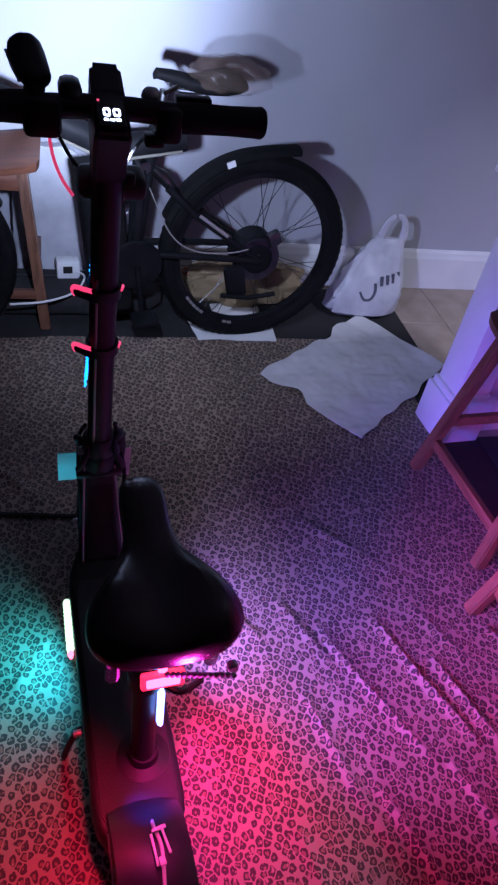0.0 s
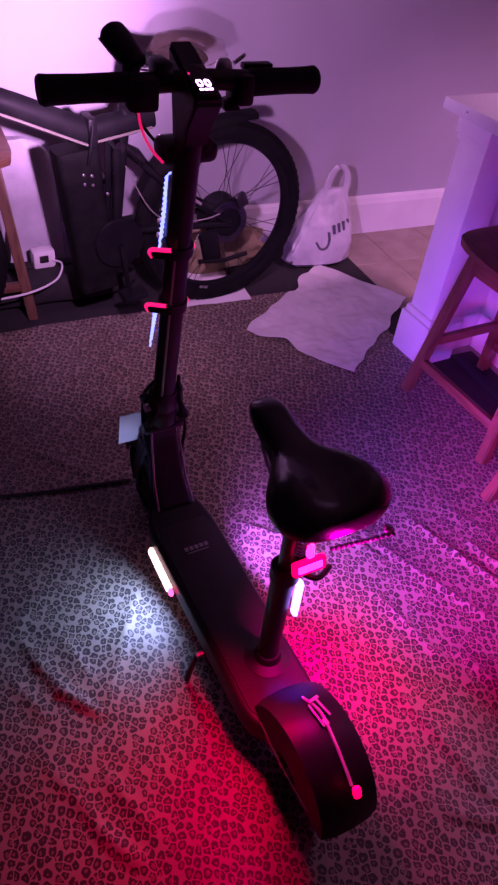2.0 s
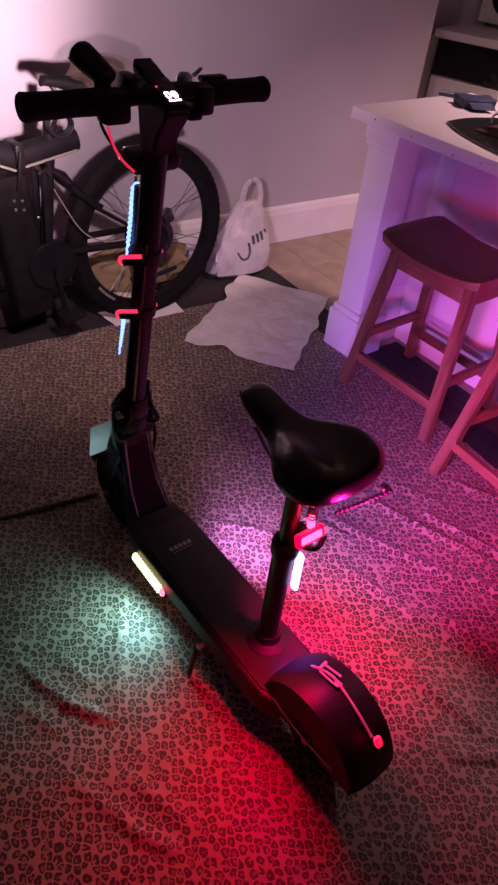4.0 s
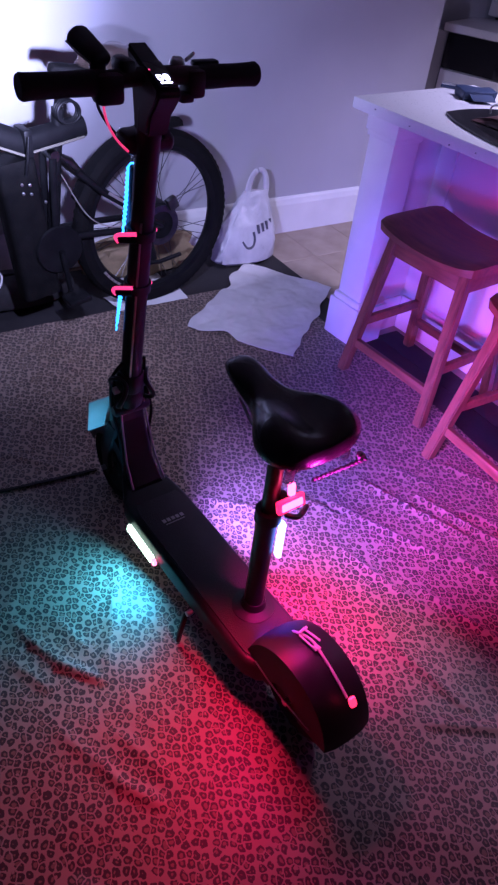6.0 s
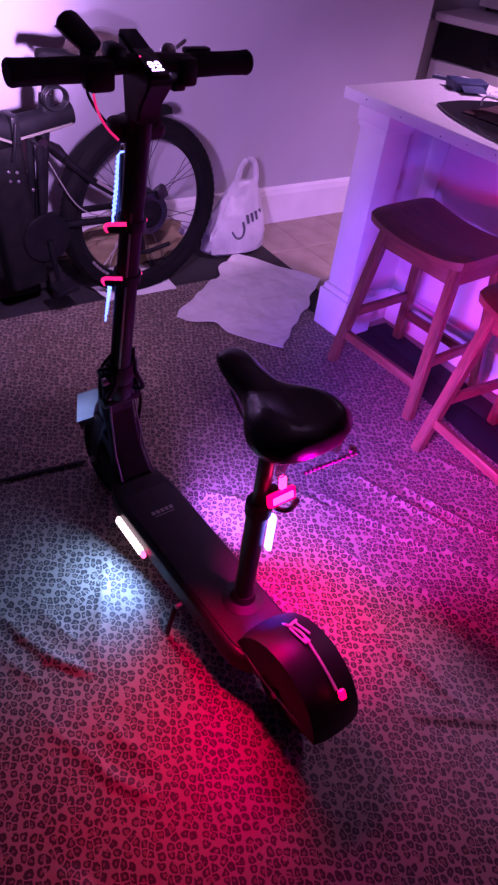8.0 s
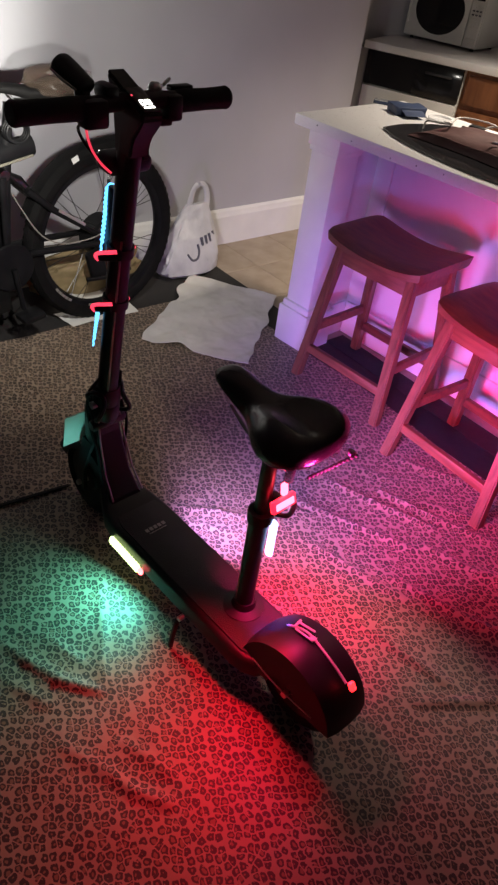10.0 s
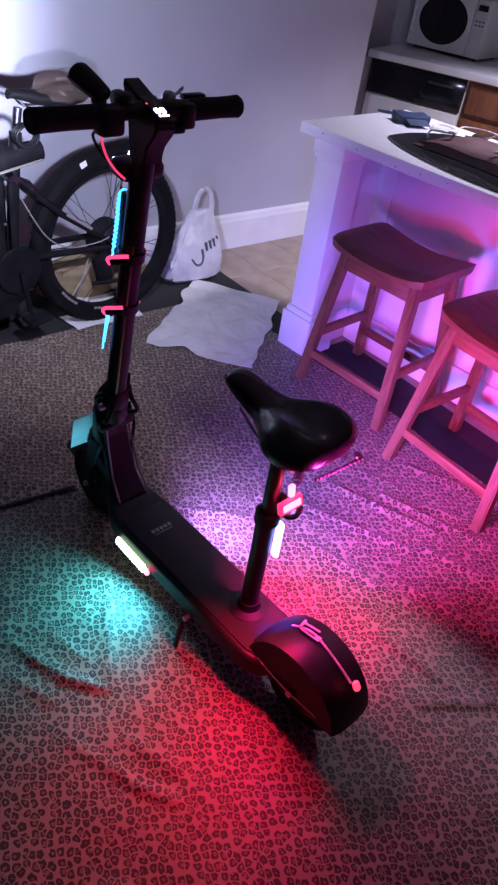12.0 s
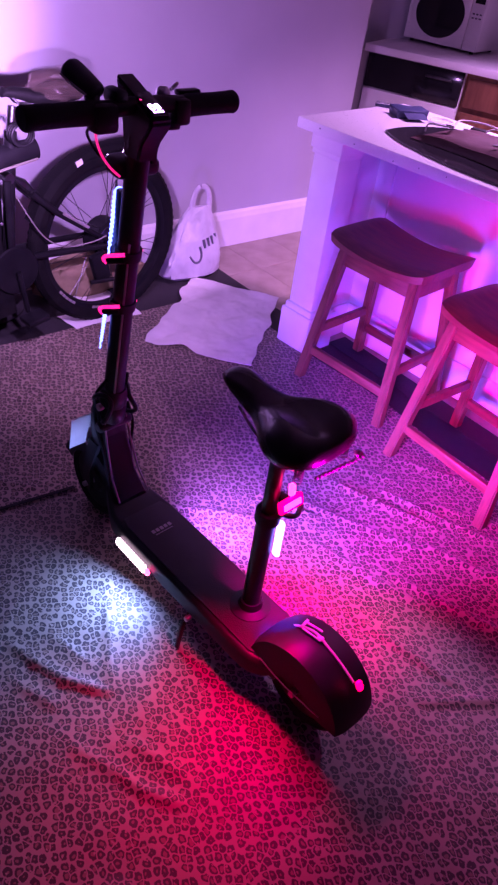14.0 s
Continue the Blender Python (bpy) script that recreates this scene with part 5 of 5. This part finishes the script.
part("door_handle", sweep([(0.022, -0.012, 0.09), (0.022, -0.028, 0.10), (0.022, -0.028, 0.20), (0.022, -0.012, 0.21)], 0.006, 8), WHITEPLASTIC, dr)
cpn = part("keypad", box((0.085, 0.016, 0.292), (0.4445, -0.002, 0.165), bevel=0.004), WHITEPLASTIC, mw)
part("clock", box((0.060, 0.003, 0.030), (0.4445, -0.011, 0.272), bevel=0.001), GLOSS, cpn)
for r_ in range(6):
    for c_ in range(3):
        part("button", box((0.014, 0.003, 0.008), (0.4225 + 0.022 * c_, -0.0115, 0.225 - 0.020 * r_), bevel=0.001), INK if r_ in (1, 2) else WHITEPLASTIC, cpn, "small keypad button", smooth=False)
part("open_button", box((0.06, 0.004, 0.024), (0.4445, -0.011, 0.055), bevel=0.002), WHITEPLASTIC, cpn)
for x in (0.04, 0.45):
    for y in (0.04, 0.31):
        part("foot", lathe([(0.012, 0), (0.012, 0.018)], 12, pose(x, y, 0)), RUBBER, mw)

# ---- things on the breakfast counter ----
TOP = 0.911
nb = thing("navy_carton", pose(-1.70, 1.74, TOP, 0, 0, 66), "small crushed navy blue carton on the counter", "carton")
b = box((0.125, 0.085, 0.030), (0, 0, 0.015), bevel=0.002)
bmesh.ops.subdivide_edges(b, edges=b.edges[:], cuts=3, use_grid_fill=True)
for v in b.verts:
    if v.co.z > 0.004:
        v.co += Vector((0.006 * noise.noise(v.co * 30), 0.005 * noise.noise(v.co * 34 + Vector((3, 0, 0))), 0.007 * noise.noise(v.co * 26 + Vector((0, 5, 0)))))
part("carton", b, NAVY, nb)
part("carton_flap", box((0.085, 0.05, 0.0015), (0.0, -0.062, 0.016), (14, 0, 0), 0.0), NAVY, nb)
packet = thing("foil_packet", pose(-1.83, 1.765, TOP, 0, 0, 40), "small flat silver foil packet on the counter", "packet")
part("packet_base", box((0.100, 0.040, 0.010), (0, 0, 0.005), bevel=0.003), NAVY, packet, "dark packet base")
b = sheet(lambda u, v: (-0.048 + 0.096 * u, -0.017 + 0.034 * v, 0.0105 + 0.004 * abs(noise.noise((u * 6, v * 4, 1.0)))), 18, 8, 0.0012)
part("foil_top", b, FOIL, packet, "creased silver foil top")
tagged(part("plastic_dish", lathe([(0.040, 0.0), (0.044, 0.002), (0.046, 0.010), (0.043, 0.012), (0.041, 0.005), (0.030, 0.004), (0.001, 0.004)], 32, pose(-1.585, 1.80, TOP)), LIDFILM), "small round translucent plastic dish on the counter", "dish")
edge = smooth_path([(-1.565, 1.462), (-1.44, 1.405), (-1.25, 1.368), (-1.02, 1.365), (-0.78, 1.42), (-0.64, 1.60), (-0.70, 1.80), (-1.10, 1.86), (-1.46, 1.80), (-1.565, 1.62), (-1.565, 1.462)], 5)[:-1]
tray = [(p.x, p.y) for p in edge]
b = loft([[(x, y, TOP + z) for x, y in tray] for z in (0.0, 0.007)])
bmesh.ops.bevel(b, geom=[e for e in b.edges if abs(e.verts[0].co.z - e.verts[1].co.z) < 1e-5], offset=0.002, segments=2, affect="EDGES")
tagged(part("glass_board", b, SMOKE), "dark glossy glass board with a curved edge on the counter", "board")
pz = TOP + 0.0075


def pouch_place(u, v):
    x, y = -1.46 + 0.46 * u, 1.47 + 0.24 * v
    z = pz + 0.001 + (0.042 + 0.012 * noise.noise((u * 3, v * 3, 6.0))) * (1 - (2 * u - 1) ** 6) * (1 - (2 * v - 1) ** 6)
    return (x + 0.05 * v, y + 0.02 * math.sin(3 * u), z)


pouch = thing("leather_pouch", pose(0, 0, 0), "flat maroon leather pouch lying on the glass board", "pouch")
part("pouch_body", sheet(pouch_place, 26, 18, 0.002), MAROON, pouch)
part("pouch_seam", sweep([Vector(pouch_place(k / 26, 0.06)) + Vector((0, 0, 0.003)) for k in range(27)], 0.0022, 6), MAROON, pouch)
cable = thing("charging_cable", pose(0, 0, 0), "white charging cable looped on the pouch", "cable")
part("cord", sweep(smooth_path([(-1.50, 1.60, pz + 0.004), (-1.45, 1.55, pz + 0.044), (-1.36, 1.55, pz + 0.057), (-1.40, 1.66, pz + 0.060), (-1.30, 1.72, pz + 0.058), (-1.20, 1.78, pz + 0.012), (-1.05, 1.76, pz + 0.020), (-0.95, 1.68, pz + 0.010)]), 0.0032, 8), WHITEWIRE, cable)
part("plug", box((0.028, 0.014, 0.010), (-1.363, 1.547, pz + 0.059), (0, 0, 10), 0.003), WHITEPLASTIC, cable)
pen = part("metal_pen", sweep([(-1.17, 1.52, pz + 0.054), (-1.165, 1.53, pz + 0.054), (-1.06, 1.60, pz + 0.054), (-1.055, 1.603, pz + 0.054)], [0.002, 0.0045, 0.0045, 0.003], 10), STEEL)
charger = thing("charger", pose(-1.40, 1.775, pz - 0.0005, 0, 0, 20), "small black charger with a white lead on the glass board", "charger")
part("charger_body", box((0.055, 0.032, 0.026), (0, 0, 0.013), bevel=0.004), BLACK, charger)
part("charger_plug", box((0.026, 0.020, 0.016), (-0.040, 0, 0.010), bevel=0.003), WHITEPLASTIC, charger)
part("lead", sweep(smooth_path([(0.026, 0, 0.020), (0.06, 0.004, 0.036), (0.12, 0.0, 0.030), (0.17, -0.02, 0.004), (0.24, -0.03, 0.003)]), 0.003, 8), WHITEWIRE, charger, "white lead")
tagged(pen, "slim silver metal pen on the leather pouch", "pen")

# ---- kitchen ceiling lamp ----
cl = thing("ceiling_light", pose(CEILING_LIGHT.x, CEILING_LIGHT.y, 2.56), "round flush white ceiling light in the kitchen", "ceiling light")
part("base", lathe([(0.16, 0.0), (0.16, -0.03), (0.15, -0.04), (0.10, -0.04)], 36), WHITEPLASTIC, cl)
part("diffuser", lathe([(0.145, -0.041), (0.14, -0.065), (0.12, -0.085), (0.06, -0.096), (0.0005, -0.098)], 36), glow("lamp_diffuser", (0.9, 0.94, 1.0), 2.0), cl)

# ---- kitchen floor tiles, last of all ----
part("floor_slab", box((8.6, 13.0, 0.05), (0.9, 1.0, -0.034), bevel=0), VINYL, floor, "vinyl bed", smooth=False)
TILE = 0.305
me = bpy.data.meshes.new("tile")
tb = box((TILE - 0.0014, TILE - 0.0014, 0.008), (0, 0, 0), bevel=0.0015, segments=1)
tb.to_mesh(me)
tb.free()
me.materials.append(VINYL)
for i in range(7):
    for j in range(6):
        x, y = -2.69 + TILE * (i + 0.5), 1.40 + TILE * (j + 0.5)
        if x < -1.2 or y > 2.1:
            t = new("tile", me)
            t.location = (x, y, -0.0045)
            t.parent = floor
